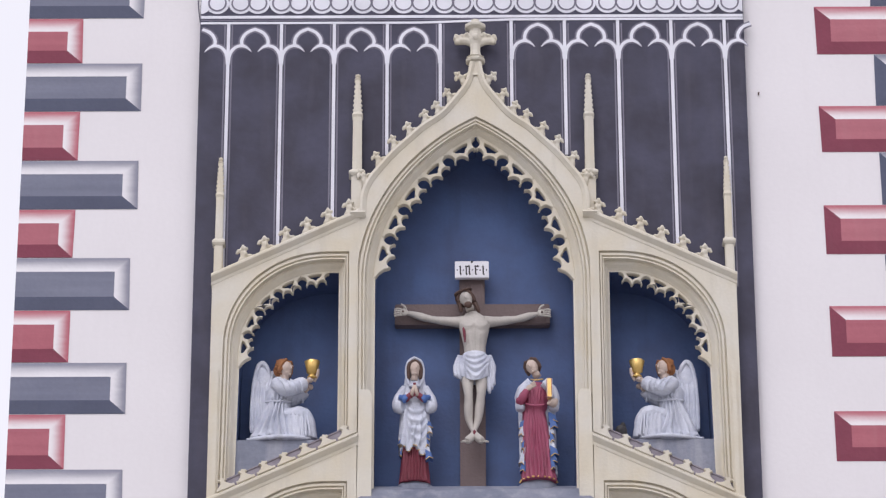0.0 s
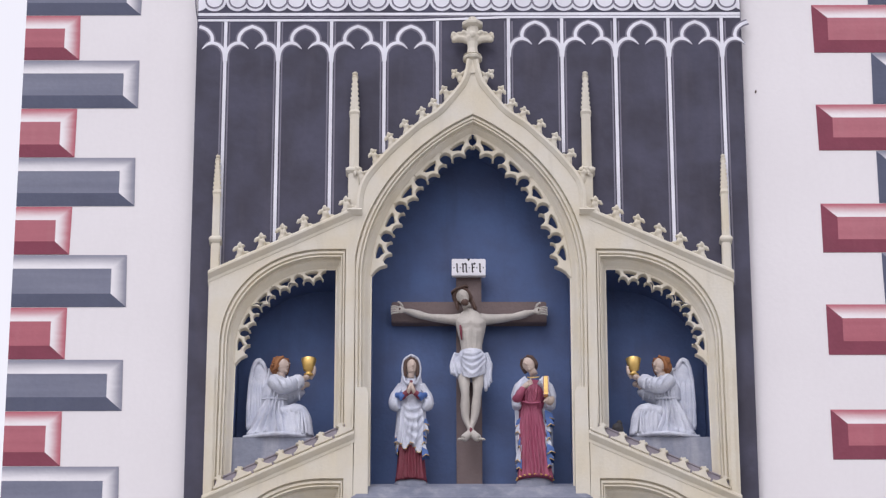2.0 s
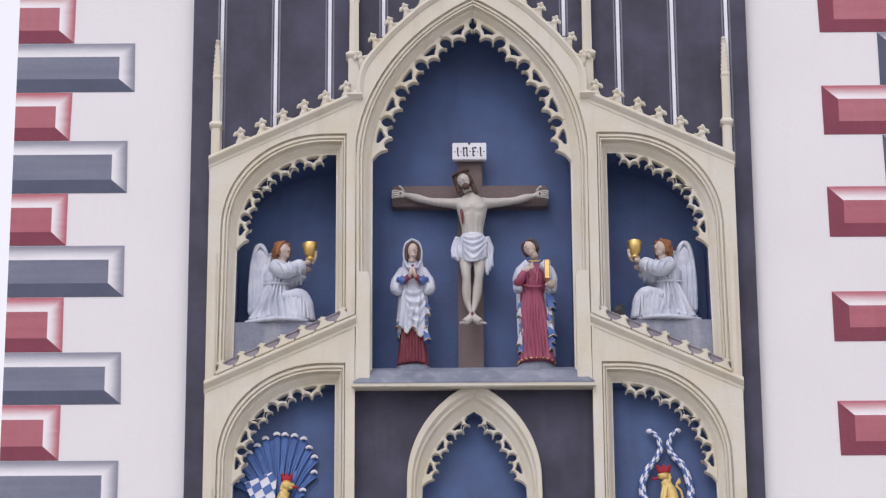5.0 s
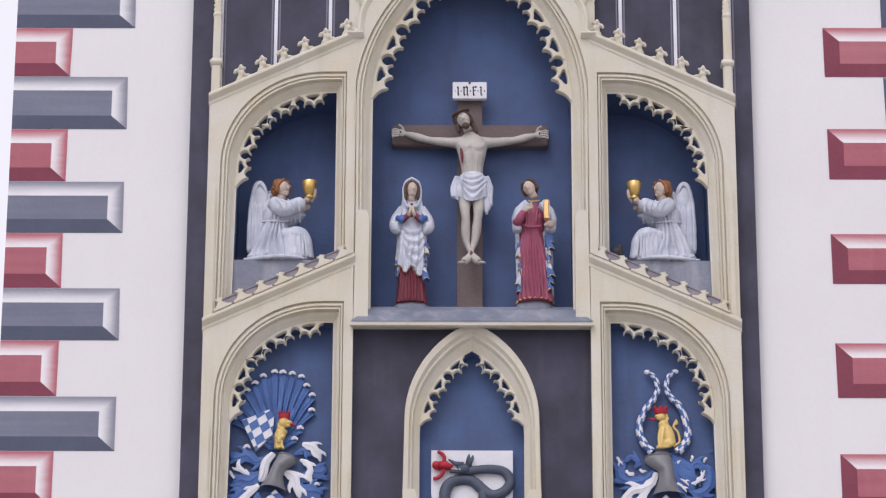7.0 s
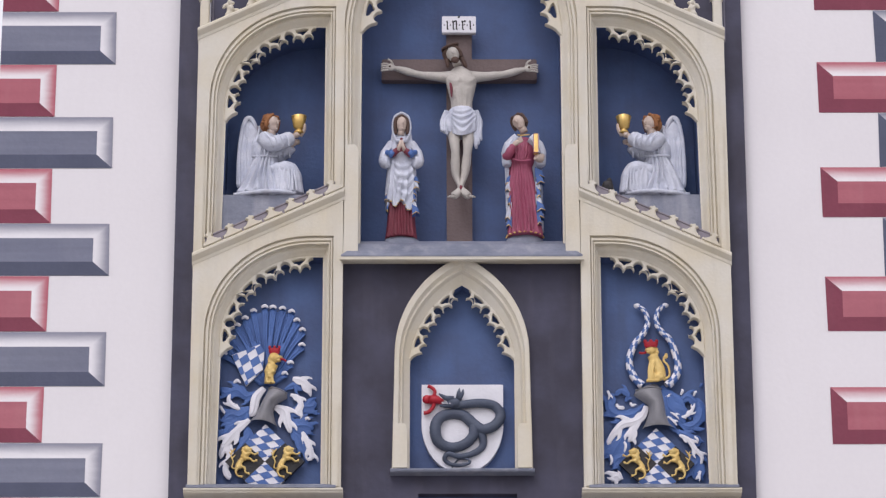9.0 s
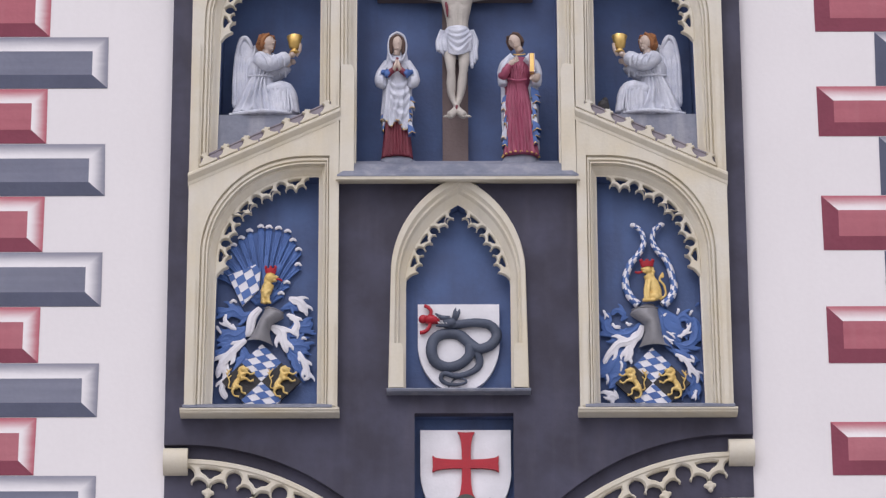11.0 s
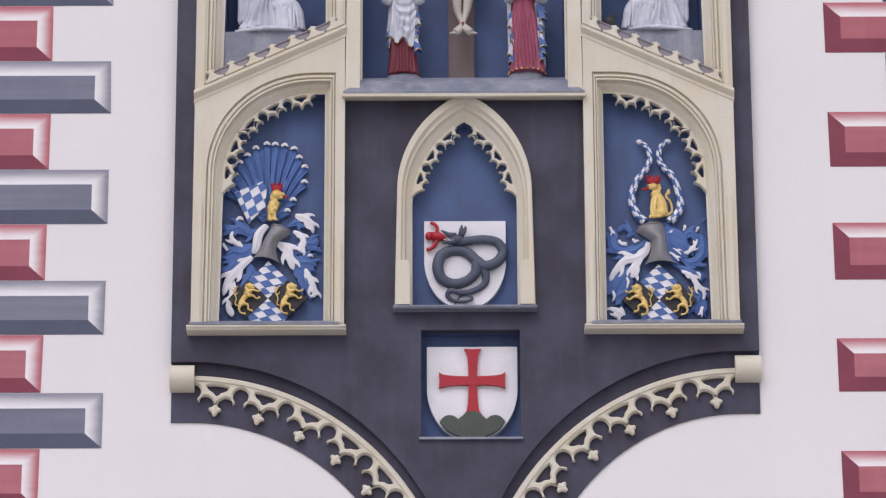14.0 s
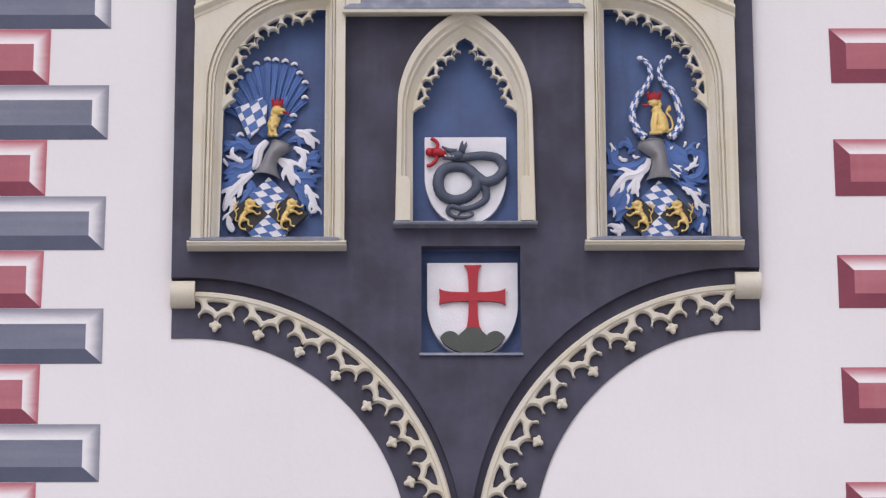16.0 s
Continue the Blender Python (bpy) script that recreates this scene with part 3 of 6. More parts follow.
for s in (-1, 1):
    for top, dz in ((True, 0.0), (False, -1.998)):
        fr = thing("niche_frame", "cream stone frame with cusped half arch and raking cornice" if top else "cream stone frame with cusped half arch over a lead sill", "niche frame", "side niche frames")
        inn, out = side_outlines(dz)
        if top:
            inn[0], out[0] = (inn[0][0], slope_z(-1.72, False) + 0.03), (out[0][0], slope_z(-1.84, False) + 0.02)
            inn[-1], out[-1] = (inn[-1][0], slope_z(-0.91, False) + 0.06), (out[-1][0], slope_z(-0.83, False) + 0.06)
        else:
            inn[0], out[0] = (inn[0][0], 10.93), (out[0][0], 10.93)
            inn[-1], out[-1] = (inn[-1][0], 10.93), (out[-1][0], 10.93)
        zt = lambda x: slope_z(x, top) - 0.03
        zb = (lambda x: slope_z(x, False) + 0.0) if top else (lambda x: 10.92)
        # spandrel plate between the cornice and the moulding, with the outer jamb
        b_ = bmesh.new()
        xl, xr = -1.925, -0.752
        prism(b_, side([(xl, zb(xl)), (xl, zt(xl)), (xr, zt(xr)), (xr, zb(xr)), (out[-1][0], zb(out[-1][0])), *reversed(out[1:-1]), (out[0][0], zb(out[0][0]))], s), FRAME, PANEL + 0.001)
        part("spandrel", b_, CREAM, fr)
        b_ = bmesh.new()
        moulding(b_, side(out, s), side(inn, s), PROFILE)
        yb = SBACK if top else LOWBACK + 0.01
        part("moulding", b_, CREAM, fr)
        b_ = bmesh.new()
        loft(b_, [[(x, MOULD + 0.004, z) for x, z in side(inn, s)], [(x, yb, z) for x, z in side(inn, s)]])
        part("reveal", b_, BLUE, fr, "blue painted reveal")
        # shafts at the foot of the jambs
        for xa, xb in ((-1.90, -1.848), (-0.818, -0.768)):
            b_ = bmesh.new()
            z0 = max(zb(xa), zb(xb)) + 0.02
            z1 = (13.98 if xa < -1.5 else 13.62) + dz
            p = side([(xa, 0), (xb, 0)], s)
            x_a, x_b = sorted((p[0][0], p[1][0]))
            box(b_, x_a, x_b, FRAME - 0.018, FRAME + 0.01, z0, z1, 0.008)
            part("jamb_shaft", b_, CREAM, fr)
        b_ = bmesh.new()
        pa, pb = side([(-1.932, slope_z(-1.932, top)), (-0.745, slope_z(-0.745, top))], s)
        bar(b_, pa, pb, CORNICE)
        part("cornice", b_, CREAM, fr)
        arcpts = [p for p in inn[1:-1]]
        cusps("cusp", side([(arcpts[0][0] - 0.004, arcpts[0][1] - 0.4)] + arcpts, s), fr, 0.236, 5, 0.445, sign=1 if s < 0 else -1)
        for i in range(6):
            x = (-1.645 + 0.170 * i) if top else (-1.76 + 0.163 * i)
            z = slope_z(x, top) + (0.048 if top else 0.055)
            p = side([(x, z)], s)[0]
            if not top:
                continue
            crocket(fr, p[0], p[1], 26 * -s, 0.98, -0.17, -s)
        if top:
            p = side([(-1.884, 0)], s)[0][0]
            pinnacle(fr, p, slope_z(-1.884, True), 15.10, 15.55, 15.905, 0.072)
            for i in range(7):  # flat leaves lying against the lead
                x = -1.775 + 0.158 * i
                b_ = bmesh.new()
                sl_ = math.atan(0.4675)
                pk = random.uniform(0.92, 1.08)
                lf = [(-0.078, -0.012), (-0.078, 0.012), (-0.058, 0.015), (-0.036, 0.030), (-0.020, 0.052), (-0.036, 0.070), (-0.024, 0.082), (-0.010, 0.078), (0.002, 0.092), (0.016, 0.080), (0.032, 0.076), (0.036, 0.062), (0.019, 0.050), (0.036, 0.028), (0.058, 0.014), (0.078, 0.012), (0.078, -0.012)]
                q = [(x + a_ * math.cos(sl_) - h_ * pk * math.sin(sl_), slope_z(x, False) + 0.062 + a_ * math.sin(sl_) + h_ * pk * math.cos(sl_)) for a_, h_ in lf]
                plate(b_, [side(q, s)], -0.243, -0.230, -0.205, 0.007)
                part("crocket", b_, CREAM, fr)
            # lead apron behind the lower crockets and the block under the kneeling figure
            b_ = bmesh.new()
            a, c = side([(-1.82, slope_z(-1.82, False)), (-0.80, slope_z(-0.80, False))], s)
            a2, c2 = side([(-1.832, slope_z(-1.832, False)), (-0.818, slope_z(-0.818, False))], s)
            rows = [[(q[0], y_, q[1] + h_) for q in (a2, c2)] for y_, h_ in ((-0.214, 0.03), (-0.208, 0.128), (-0.216, 0.133), (-0.216, 0.143), (-0.195, 0.147), (-0.10, 0.150))]
            rows.append([(q[0], SBACK, q[1] + 0.17) for q in (a, c)])
            vs = loft(b_, rows)
            for k in (0, 1):
                b_.faces.new([r_[k] for r_ in vs[:-1]])
            part("lead_apron", b_, APRON, fr, "grey lead sheet dressed along the sloping sill")
            b_ = bmesh.new()
            prism(b_, side([(-1.722, 13.0), (-1.722, 13.425), (-1.09, 13.425), (-1.09, 13.2)], s), -0.07, SBACK - 0.005)
            part("lead_block", b_, LEAD, fr, "weathered lead-clad block")
        else:
            b_ = bmesh.new()
            p0, p1 = side([(-1.955, 10.86), (-0.735, 10.86)], s)
            bar(b_, p0, p1, ((0.075, PANEL), (0.075, -0.21), (0.062, -0.235), (0.052, -0.235), (0.044, -0.222), (0.034, -0.218), (0.030, -0.205), (0.030, PANEL)))
            part("sill", b_, CREAM, fr)
            b_ = bmesh.new()
            p0, p1 = side([(-1.935, 10.90), (-0.79, 10.90)], s)
            bar(b_, p0, p1, ((0.03, LOWBACK), (0.03, -0.230), (0.05, -0.230), (0.085, -0.15), (0.13, LOWBACK)))
            part("lead_sill", b_, LEAD, fr, "grey lead sill cover")

# tall gable in the middle; its crown leans a little to one side


def sway(pts):
    return [(x + 0.021 * min(1.0, max(0.0, (z - 15.0) / 1.2)), z) for x, z in pts]


gable = thing("gable_frame", "cream stone pointed gable with crockets and cross finial", "niche frame")
OGEE = [tuple(v) for v in spline([(-0.752, 15.33), (-0.745, 15.52), (-0.70, 15.66), (-0.602, 15.80), (-0.502, 15.925), (-0.385, 16.045), (-0.262, 16.166), (-0.113, 16.278), (0.008, 16.430), (0.086, 16.545), (0.116, 16.640), (0.126, 16.705), (0.134, 16.745)], 4)]
b_ = bmesh.new()
half = OGEE
o2 = [p for p in C_OUT]
lo_z = 12.83
o2[0] = (o2[0][0], lo_z)
outl = [(-0.772, lo_z), (-0.772, 15.30)] + half
poly = outl + [p for p in reversed(mirror(outl))] + [p for p in mirror(o2)] + [p for p in reversed(o2)][1:]
prism(b_, sway(poly), FRAME - 0.004, PANEL + 0.001)
part("gable_plate", b_, CREAM, gable)
b_ = bmesh.new()
ci = [p for p in C_IN]
ci[0] = (ci[0][0], lo_z)
moulding(b_, sway(whole(o2)), sway(whole(ci)), PROFILE)
part("moulding", b_, CREAM, gable)
b_ = bmesh.new()
loft(b_, [[(x, MOULD + 0.004, z) for x, z in sway(whole(ci))], [(x, BACK, z) for x, z in sway(whole(ci))]])
part("reveal", b_, BLUE, gable, "blue painted reveal")
for s in (-1, 1):
    b_ = bmesh.new()
    # raised rim along the ogee
    at, total = even(OGEE, 0)
    n = 40
    rim = []
    for d, y in ((0.0, PANEL), (0.0, FRAME - 0.03), (0.022, FRAME - 0.035), (0.05, FRAME - 0.012), (0.055, FRAME)):
        row = []
        for i in range(n + 1):
            p, t = at(total * i / n)
            row.append(tuple(p + Vector((t.y, -t.x)) * d))
        rim.append([(x, y, z) for x, z in sway(side(row, s))])
    loft(b_, rim)
    part("gable_rim", b_, CREAM, gable)
    at, total = even(OGEE, 0)
    for f in (0.21, 0.32, 0.43, 0.53, 0.625, 0.705, 0.795, 0.915):
        p, t = at(total * f)
        q = sway(side([tuple(p)], s))[0]
        crocket(gable, q[0], q[1], math.degrees(math.atan2(t.y, t.x)) * -s * 0.9, 0.86, -0.17, -s)
    p = side([(-0.770, 0)], s)[0][0]
    pinnacle(gable, p, 15.27, 15.72, 16.28, 16.672, 0.092)
    b_ = bmesh.new()
    p = side([(-0.82, 15.345), (-0.70, 15.345)], s)
    bar(b_, *sorted(p), ((0.02, PANEL), (0.02, -0.24), (0.0, -0.26), (-0.03, -0.22), (-0.03, PANEL)))
    part("capital", b_, CREAM, gable)
    # lower shaft of the pier, flat faced with a chamfer
    b_ = bmesh.new()
    q = side([(-0.75, 12.83), (-0.635, 12.83), (-0.635, 13.74), (-0.655, 13.80), (-0.74, 13.80)], s)
    prism(b_, q, FRAME - 0.006, MOULD)
    part("pier_foot", b_, CREAM, gable)
    inner = [p_ for p_ in C_IN[1:]]
    gl = sway(side(inner, s))
    total_g = even(gl, 0)[1]
    cusps("cusp", gl, gable, 0.30, 5, total_g - 0.165 - 4 * 0.30, sign=1 if s < 0 else -1)
FX = XC + 0.021
b_ = bmesh.new()
loft(b_, [[(FX + r * math.cos(a), -0.160 + r * math.sin(a), z) for a in (2 * math.pi * (k + 0.5) / 8 for k in range(8))] for r, z in ((0.062, 16.62), (0.056, 16.755), (0.080, 16.765), (0.086, 16.782), (0.066, 16.80), (0.078, 16.808), (0.050, 16.826), (0.043, 16.87), (0.046, 16.93), (0.062, 16.97), (0.058, 17.03), (0.050, 17.07), (0.088, 17.085), (0.092, 17.10), (0.088, 17.112), (0.050, 17.122), (0.036, 17.135), (0.034, 17.165), (0.014, 17.175))], closed=True)
part("finial_stem", b_, CREAM, gable)
b_ = bmesh.new()
for dx in (-1, 1):
    tube(b_, [(FX, -0.15, 16.945), (FX + dx * 0.07, -0.155, 16.968), (FX + dx * 0.125, -0.16, 16.972), (FX + dx * 0.158, -0.16, 16.965)], [0.046, 0.034, 0.036, 0.028], 8)
    for u_, v_, r_ in ((0.155, 17.008, 0.021), (0.150, 16.950, 0.026), (0.108, 17.010, 0.020), (0.068, 17.024, 0.024), (0.045, 17.004, 0.018), (0.166, 16.985, 0.018)):
        ball(b_, (FX + dx * u_, -0.172, v_), (r_, 0.03, r_ * 0.9))
ball(b_, (FX, -0.205, 16.985), (0.03, 0.03, 0.034))
for v_ in b_.verts:
    v_.co += Vector(noise.noise_vector(v_.co * 45)) * 0.006
part("finial_leaves", fuse(b_, 0.008), CREAM, gable)

# shelf under the tall niche
shelf = thing("shelf", "lead covered sloping shelf on a cream stone cornice", "shelf")
b_ = bmesh.new()
bar(b_, (-0.775, 12.785), (2 * XC + 0.775, 12.785), ((0.070, PANEL), (0.042, -0.246), (0.018, -0.246), (0.012, -0.236), (0.022, -0.215), (0.024, -0.175), (0.044, PANEL)))
part("cornice", b_, CREAM, shelf)
b_ = bmesh.new()
rows = [[(-0.765, -0.249, 12.826), (2 * XC + 0.765, -0.249, 12.826)], [(-0.765, -0.249, 12.840), (2 * XC + 0.765, -0.249, 12.840)], [(-0.64, -0.13, 12.975), (2 * XC + 0.64, -0.13, 12.975)], [(-0.62, 0.0, 13.055), (2 * XC + 0.62, 0.0, 13.055)], [(-0.62, BACK, 13.15), (2 * XC + 0.62, BACK, 13.15)]]
loft(b_, rows)
part("lead_cover", b_, LEAD, shelf)

# small pointed frame
small = thing("niche_frame", "small cream stone pointed niche frame with cusps and lead sill", "niche frame")
b_ = bmesh.new()
moulding(b_, whole(S_OUT), whole(S_IN), ((0.0, PANEL), (0.0, -0.15), (0.05, -0.160), (0.30, -0.158), (0.36, -0.140), (0.42, -0.128), (0.52, -0.134), (0.57, -0.122), (0.62, -0.102), (0.74, -0.088), (0.88, -0.072), (1.0, -0.06)))
part("moulding", b_, CREAM, small)
b_ = bmesh.new()
loft(b_, [[(x, y, z) for x, z in whole(S_IN)] for y in (-0.06, LOWBACK + 0.02)])
part("reveal", b_, BLUE, small, "blue painted reveal")
for s in (-1, 1):
    sl = side(S_IN[1:], s)
    cusps("cusp", sl, small, 0.216, 3, even(sl, 0)[1] - 0.180 - 2 * 0.216, -0.072, -0.03, sign=1 if s < 0 else -1)
    b_ = bmesh.new()
    q = side([(-0.352, 11.11), (-0.245, 11.11), (-0.245, 11.42), (-0.262, 11.47), (-0.352, 11.47)], s)
    prism(b_, q, -0.172, -0.09)
    part("jamb_foot", b_, CREAM, small)
b_ = bmesh.new()
bar(b_, (-0.375, 11.08), (2 * XC + 0.375, 11.08), ((0.025, LOWBACK), (0.025, -0.165), (0.012, -0.178), (-0.002, -0.17), (-0.006, PANEL), (-0.006, LOWBACK)))
part("sill", b_, LEAD, small, "grey lead sill")
bm = bmesh.new()
bar(bm, (-0.175, 10.055), (0.615, 10.055), ((0.012, 0.08), (0.012, -0.10), (-0.008, -0.105), (-0.008, 0.08)))
tagged(mesh_from("sill", bm, LEAD), "thin lead sill of the square recess", "sill", kind="structure")

# tracery arches under the relief
for s in (-1, 1):
    arch = thing("tracery_arch", "cream stone hanging tracery along a dark corbel arch", "tracery", "corbel arches")
    base = [(x, z - (0.014 if s < 0 else 0.040)) for x, z in arc(2.04, 2.112, s, 80)]
    at, total = even(base, 0)
    sg = 1 if s < 0 else -1
    y0, y1 = -0.06, -0.012
    b_ = bmesh.new()
    ribbon(b_, [(total * i / 70, 0.020) for i in range(71)], 0.056, at, y0 - 0.012, y1, sg, 0.0)
    part("arch_rib", b_, CREAM, arch)
    u = 0.390 if s < 0 else 0.402
    for i in range(8):
        c = 0.222 + u * i
        b_ = bmesh.new()
        loops, fields = cusp_unit(at, c, u, sg, 0.044, 0.145)
        plate(b_, loops, y0 - 0.001 * (i % 2), y0 + 0.016, y1, 0.013, fields)
        part("cusp", b_, CREAM, arch)
        b_ = bmesh.new()
        p, t = at(c)
        inn = Vector((t.y, -t.x)) * sg
        for k, (d, r) in enumerate(((0.236, 0.024), (0.258, 0.033), (0.286, 0.021))):
            q = p + inn * d
            ball(b_, (q.x, -0.045, q.y), (r, 0.028, r))
        for k in (-1, 1):
            q = p + inn * 0.252 + t * 0.032 * k
            ball(b_, (q.x, -0.045, q.y), (0.018, 0.024, 0.018))
        part("bud", fuse(b_, 0.007), CREAM, arch)
    b_ = bmesh.new()
    xa, xb = (-2.082, -1.896) if s < 0 else (2.247, 2.445)
    zc = 10.560 if s < 0 else 10.625
    loft(b_, [[(x, -0.012 - 0.115 * max(0, math.sin(a)), zc + 0.108 * math.cos(a)) for a in (math.pi * k / 12 for k in range(13))] for x in (xa, xb)], smooth=True)
    for x in (xa, xb):
        b_.faces.new([b_.verts.new((x, -0.012 - 0.115 * max(0, math.sin(a)), zc + 0.108 * math.cos(a))) for a in (math.pi * k / 12 for k in range(13))])
    part("corbel_roll", b_, CREAM, arch)

# ---- painted corner stones ----


def quoin(x0, x1, z0, z1, paint, free, parent):
    """One mock diamond stone: a raised face with bevels; free is the end that shows (-1 left, 1 right)."""
    b_ = bmesh.new()
    uvl = b_.loops.layers.uv.new("UVMap")
    t, e, y0, y1 = 0.125, 0.126, -0.004, -0.011
    j = [random.uniform(-0.006, 0.006) for _ in range(4)]
    A = [(x0 + (j[0] if free < 0 else 0), z0), (x1 + (j[1] if free > 0 else 0), z0), (x1 + (j[2] if free > 0 else 0), z1), (x0 + (j[3] if free < 0 else 0), z1)]
    xi0, xi1 = (x0 + e, x1) if free < 0 else (x0, x1 - e)
    B = [(xi0, z0 + t * 0.92), (xi1, z0 + t * 0.92), (xi1, z1 - t), (xi0, z1 - t)]
    va = [b_.verts.new((x, y0, z)) for x, z in A]
    vb = [b_.verts.new((x, y1, z)) for x, z in B]
    vc = [b_.verts.new((x, 0.004, z)) for x, z in A]
    f = b_.faces.new(vb)
    f.material_index = 0
    for i in range(4):
        k = (i + 1) % 4
        f = b_.faces.new((va[i], va[k], vb[k], vb[i]))
        end = i == 3 and free < 0 or i == 1 and free > 0
        f.material_index = 2 if i == 2 or end and free > 0 else 1
        if i == 1 and free < 0 or i == 3 and free > 0:
            f.material_index = 0
        for lp in f.loops:
            lp[uvl].uv = (0.0, 1.0 if lp.vert in va else 0.0)
        b_.faces.new((va[k], va[i], vc[i], vc[k])).material_index = 1
    part("quoin", b_, [paint["face"], paint["low"], paint["grad"]], parent)


LZ = [17.735, 17.283, 16.857, 16.404, 15.948, 15.500, 15.062, 14.592, 14.131, 13.681, 13.207, 12.760, 12.290, 11.834, 11.370, 10.927, 10.459, 10.013, 9.538, 9.08, 8.62, 8.16, 7.70]
for i, (a, b) in enumerate(zip(LZ, LZ[1:])):
    red = i % 2 == 1
    quoin(X0 + 0.001, -3.073 if red else -2.603 + (0.035 if a > 15.2 else 0), b + 0.003, a - 0.003, Q_RED if red else Q_GREY, 1, wall)
RZ = [17.85, 17.377, 16.919, 16.435, 16.004, 15.520, 15.073, 14.612, 14.163, 13.690, 13.256, 12.754, 12.290, 11.827, 11.354, 10.879, 10.445, 9.975, 9.528, 9.071, 8.61, 8.15, 7.70]
for i, (a, b) in enumerate(zip(RZ, RZ[1:])):
    red = i % 2 == 1
    quoin(3.043 if red else 3.517, X1 - 0.001, b + 0.003, a - 0.003, Q_RED if red else Q_GREY, -1, wall)

# a rusty nail in the plaster, a loose wire at the panel's upper corner
bm = bmesh.new()
tube(bm, [(2.545, 0.002, 16.545), (2.545, -0.03, 16.548)], 0.007, 8)
tagged(mesh_from("nail", bm, BROWNHAIR), "small rusty nail in the white plaster", "nail")
bm = bmesh.new()
tube(bm, spline([(-2.125, -0.004, 17.62), (-2.12, -0.008, 17.45), (-2.108, -0.01, 17.32), (-2.095, -0.008, 17.24)], 4), 0.004, 6)
tagged(mesh_from("wire", bm, GREYLINE), "thin grey wire hanging down the plaster edge", "wire")

# ---- painted statues, each one mesh ----


def robe(bm, rows, folds=11, mi=0, n=96, lean=0.0, seed=0.0):
    """A draped body: rows (z, x, y, half width, half depth, fold depth) from the hem up."""
    ring = []
    for z, x, y, rx, ry, amp in rows:
        r = []
        for k in range(n):
            a = 2 * math.pi * k / n
            w = 2 * abs(math.cos(0.5 * folds * a + seed + 0.5 * lean * z + 0.5 * math.sin(3 * a + seed))) ** 0.7 - 1.2 + 0.4 * math.cos(round(folds * 1.7) * a + 2.1 * seed + 2 * lean * z)
            f = 1 + 1.35 * amp * w
            r.append((x + rx * f * math.cos(a), y + ry * f * math.sin(a), z))
        ring.append(r)
    vs = loft(bm, ring, closed=True, mi=mi, smooth=True)
    for q in (vs[0], vs[-1]):
        bm.faces.new(q).material_index = mi


def _blend(rows, n):
    out = []
    for a, b in zip(rows, rows[1:]):
        for i in range(n):
            t = i / n
            t = t * t * (3 - 2 * t) * 0.5 + t * 0.5
            out.append([p + (q - p) * t for p, q in zip(a, b)])
    return out + [list(rows[-1])]


def head(bm, c, r, skin, hair, face=(0, -1), tilt=0, curls=26, hood=False):
    """A plain head: skull, jaw, nose, neck and curls of hair. face: the way it looks, in plan."""
    fx, fy = face
    turn = Matrix.Rotation(radians(tilt), 4, "Y")

    def at(dx, df, dz):
        """Sideways, forwards and up from the head's middle."""
        return Vector(c) + turn @ Vector((dx * -fy + df * fx, dx * fx + df * fy, dz))
    ball(bm, at(0, 0, 0.1 * r), (r * 0.84, r * 0.92, r * 1.0), skin, 3, turn)
    ball(bm, at(0, 0.18 * r, -0.45 * r), (r * 0.62, r * 0.62, r * 0.66), skin, 2, turn)
    tube(bm, [at(0, 0.84 * r, 0.22 * r), at(0, 0.98 * r, -0.12 * r), at(0, 0.82 * r, -0.20 * r)], [0.07 * r, 0.12 * r, 0.09 * r], 6, skin)
    ball(bm, at(0, 0.70 * r, 0.24 * r), (r * 0.5, r * 0.22, r * 0.10), skin, 2, turn)
    ball(bm, at(0, 0.76 * r, -0.47 * r), (r * 0.22, r * 0.1, r * 0.07), skin, 1, turn)
    ball(bm, at(0, 0.70 * r, -0.78 * r), (r * 0.22, r * 0.16, r * 0.16), skin, 1, turn)
    tube(bm, [at(0, -0.05 * r, -0.5 * r), at(0, -0.1 * r, -1.5 * r)], [r * 0.48, r * 0.55], 12, skin)
    if hood:
        return
    rnd = random.Random(int(1000 * abs(c[0])) + 3)
    ball(bm, at(0, -0.24 * r, 0.46 * r), (r * 1.0, r * 0.96, r * 0.80), hair, 3, turn)
    ball(bm, at(0, -0.5 * r, 0.0), (r * 0.95, r * 0.7, r * 0.95), hair, 3, turn)
    for sd in (-1, 1):
        tube(bm, spline([at(sd * 0.35 * r, 0.52 * r, 0.98 * r), at(sd * 0.82 * r, 0.30 * r, 0.55 * r), at(sd * 0.95 * r, 0.02 * r, -0.05 * r), at(sd * 0.86 * r, -0.15 * r, -0.65 * r)], 4), [0.20 * r] * 4 + [0.24 * r] * 4 + [0.26 * r] * 4 + [0.16 * r], 8, hair)
    for k in range(curls):
        s = -1 if k % 2 else 1
        u = rnd.random()
        ang = radians(20 + 150 * u)
        q = at(s * 0.92 * r * math.sin(ang), (0.22 - 0.85 * rnd.random()) * r, r * (0.25 + 0.92 * math.cos(ang)) - 0.05 * r)
        ball(bm, q, r * rnd.uniform(0.17, 0.27), hair, 1)


def statue(name, bm, mats, label, category="statue", group="painted statues"):
    for v in bm.verts:
        v.co += Vector(noise.noise_vector(v.co * 22)) * 0.0022
    return tagged(mesh_from(name, bm, mats), label, category, group)


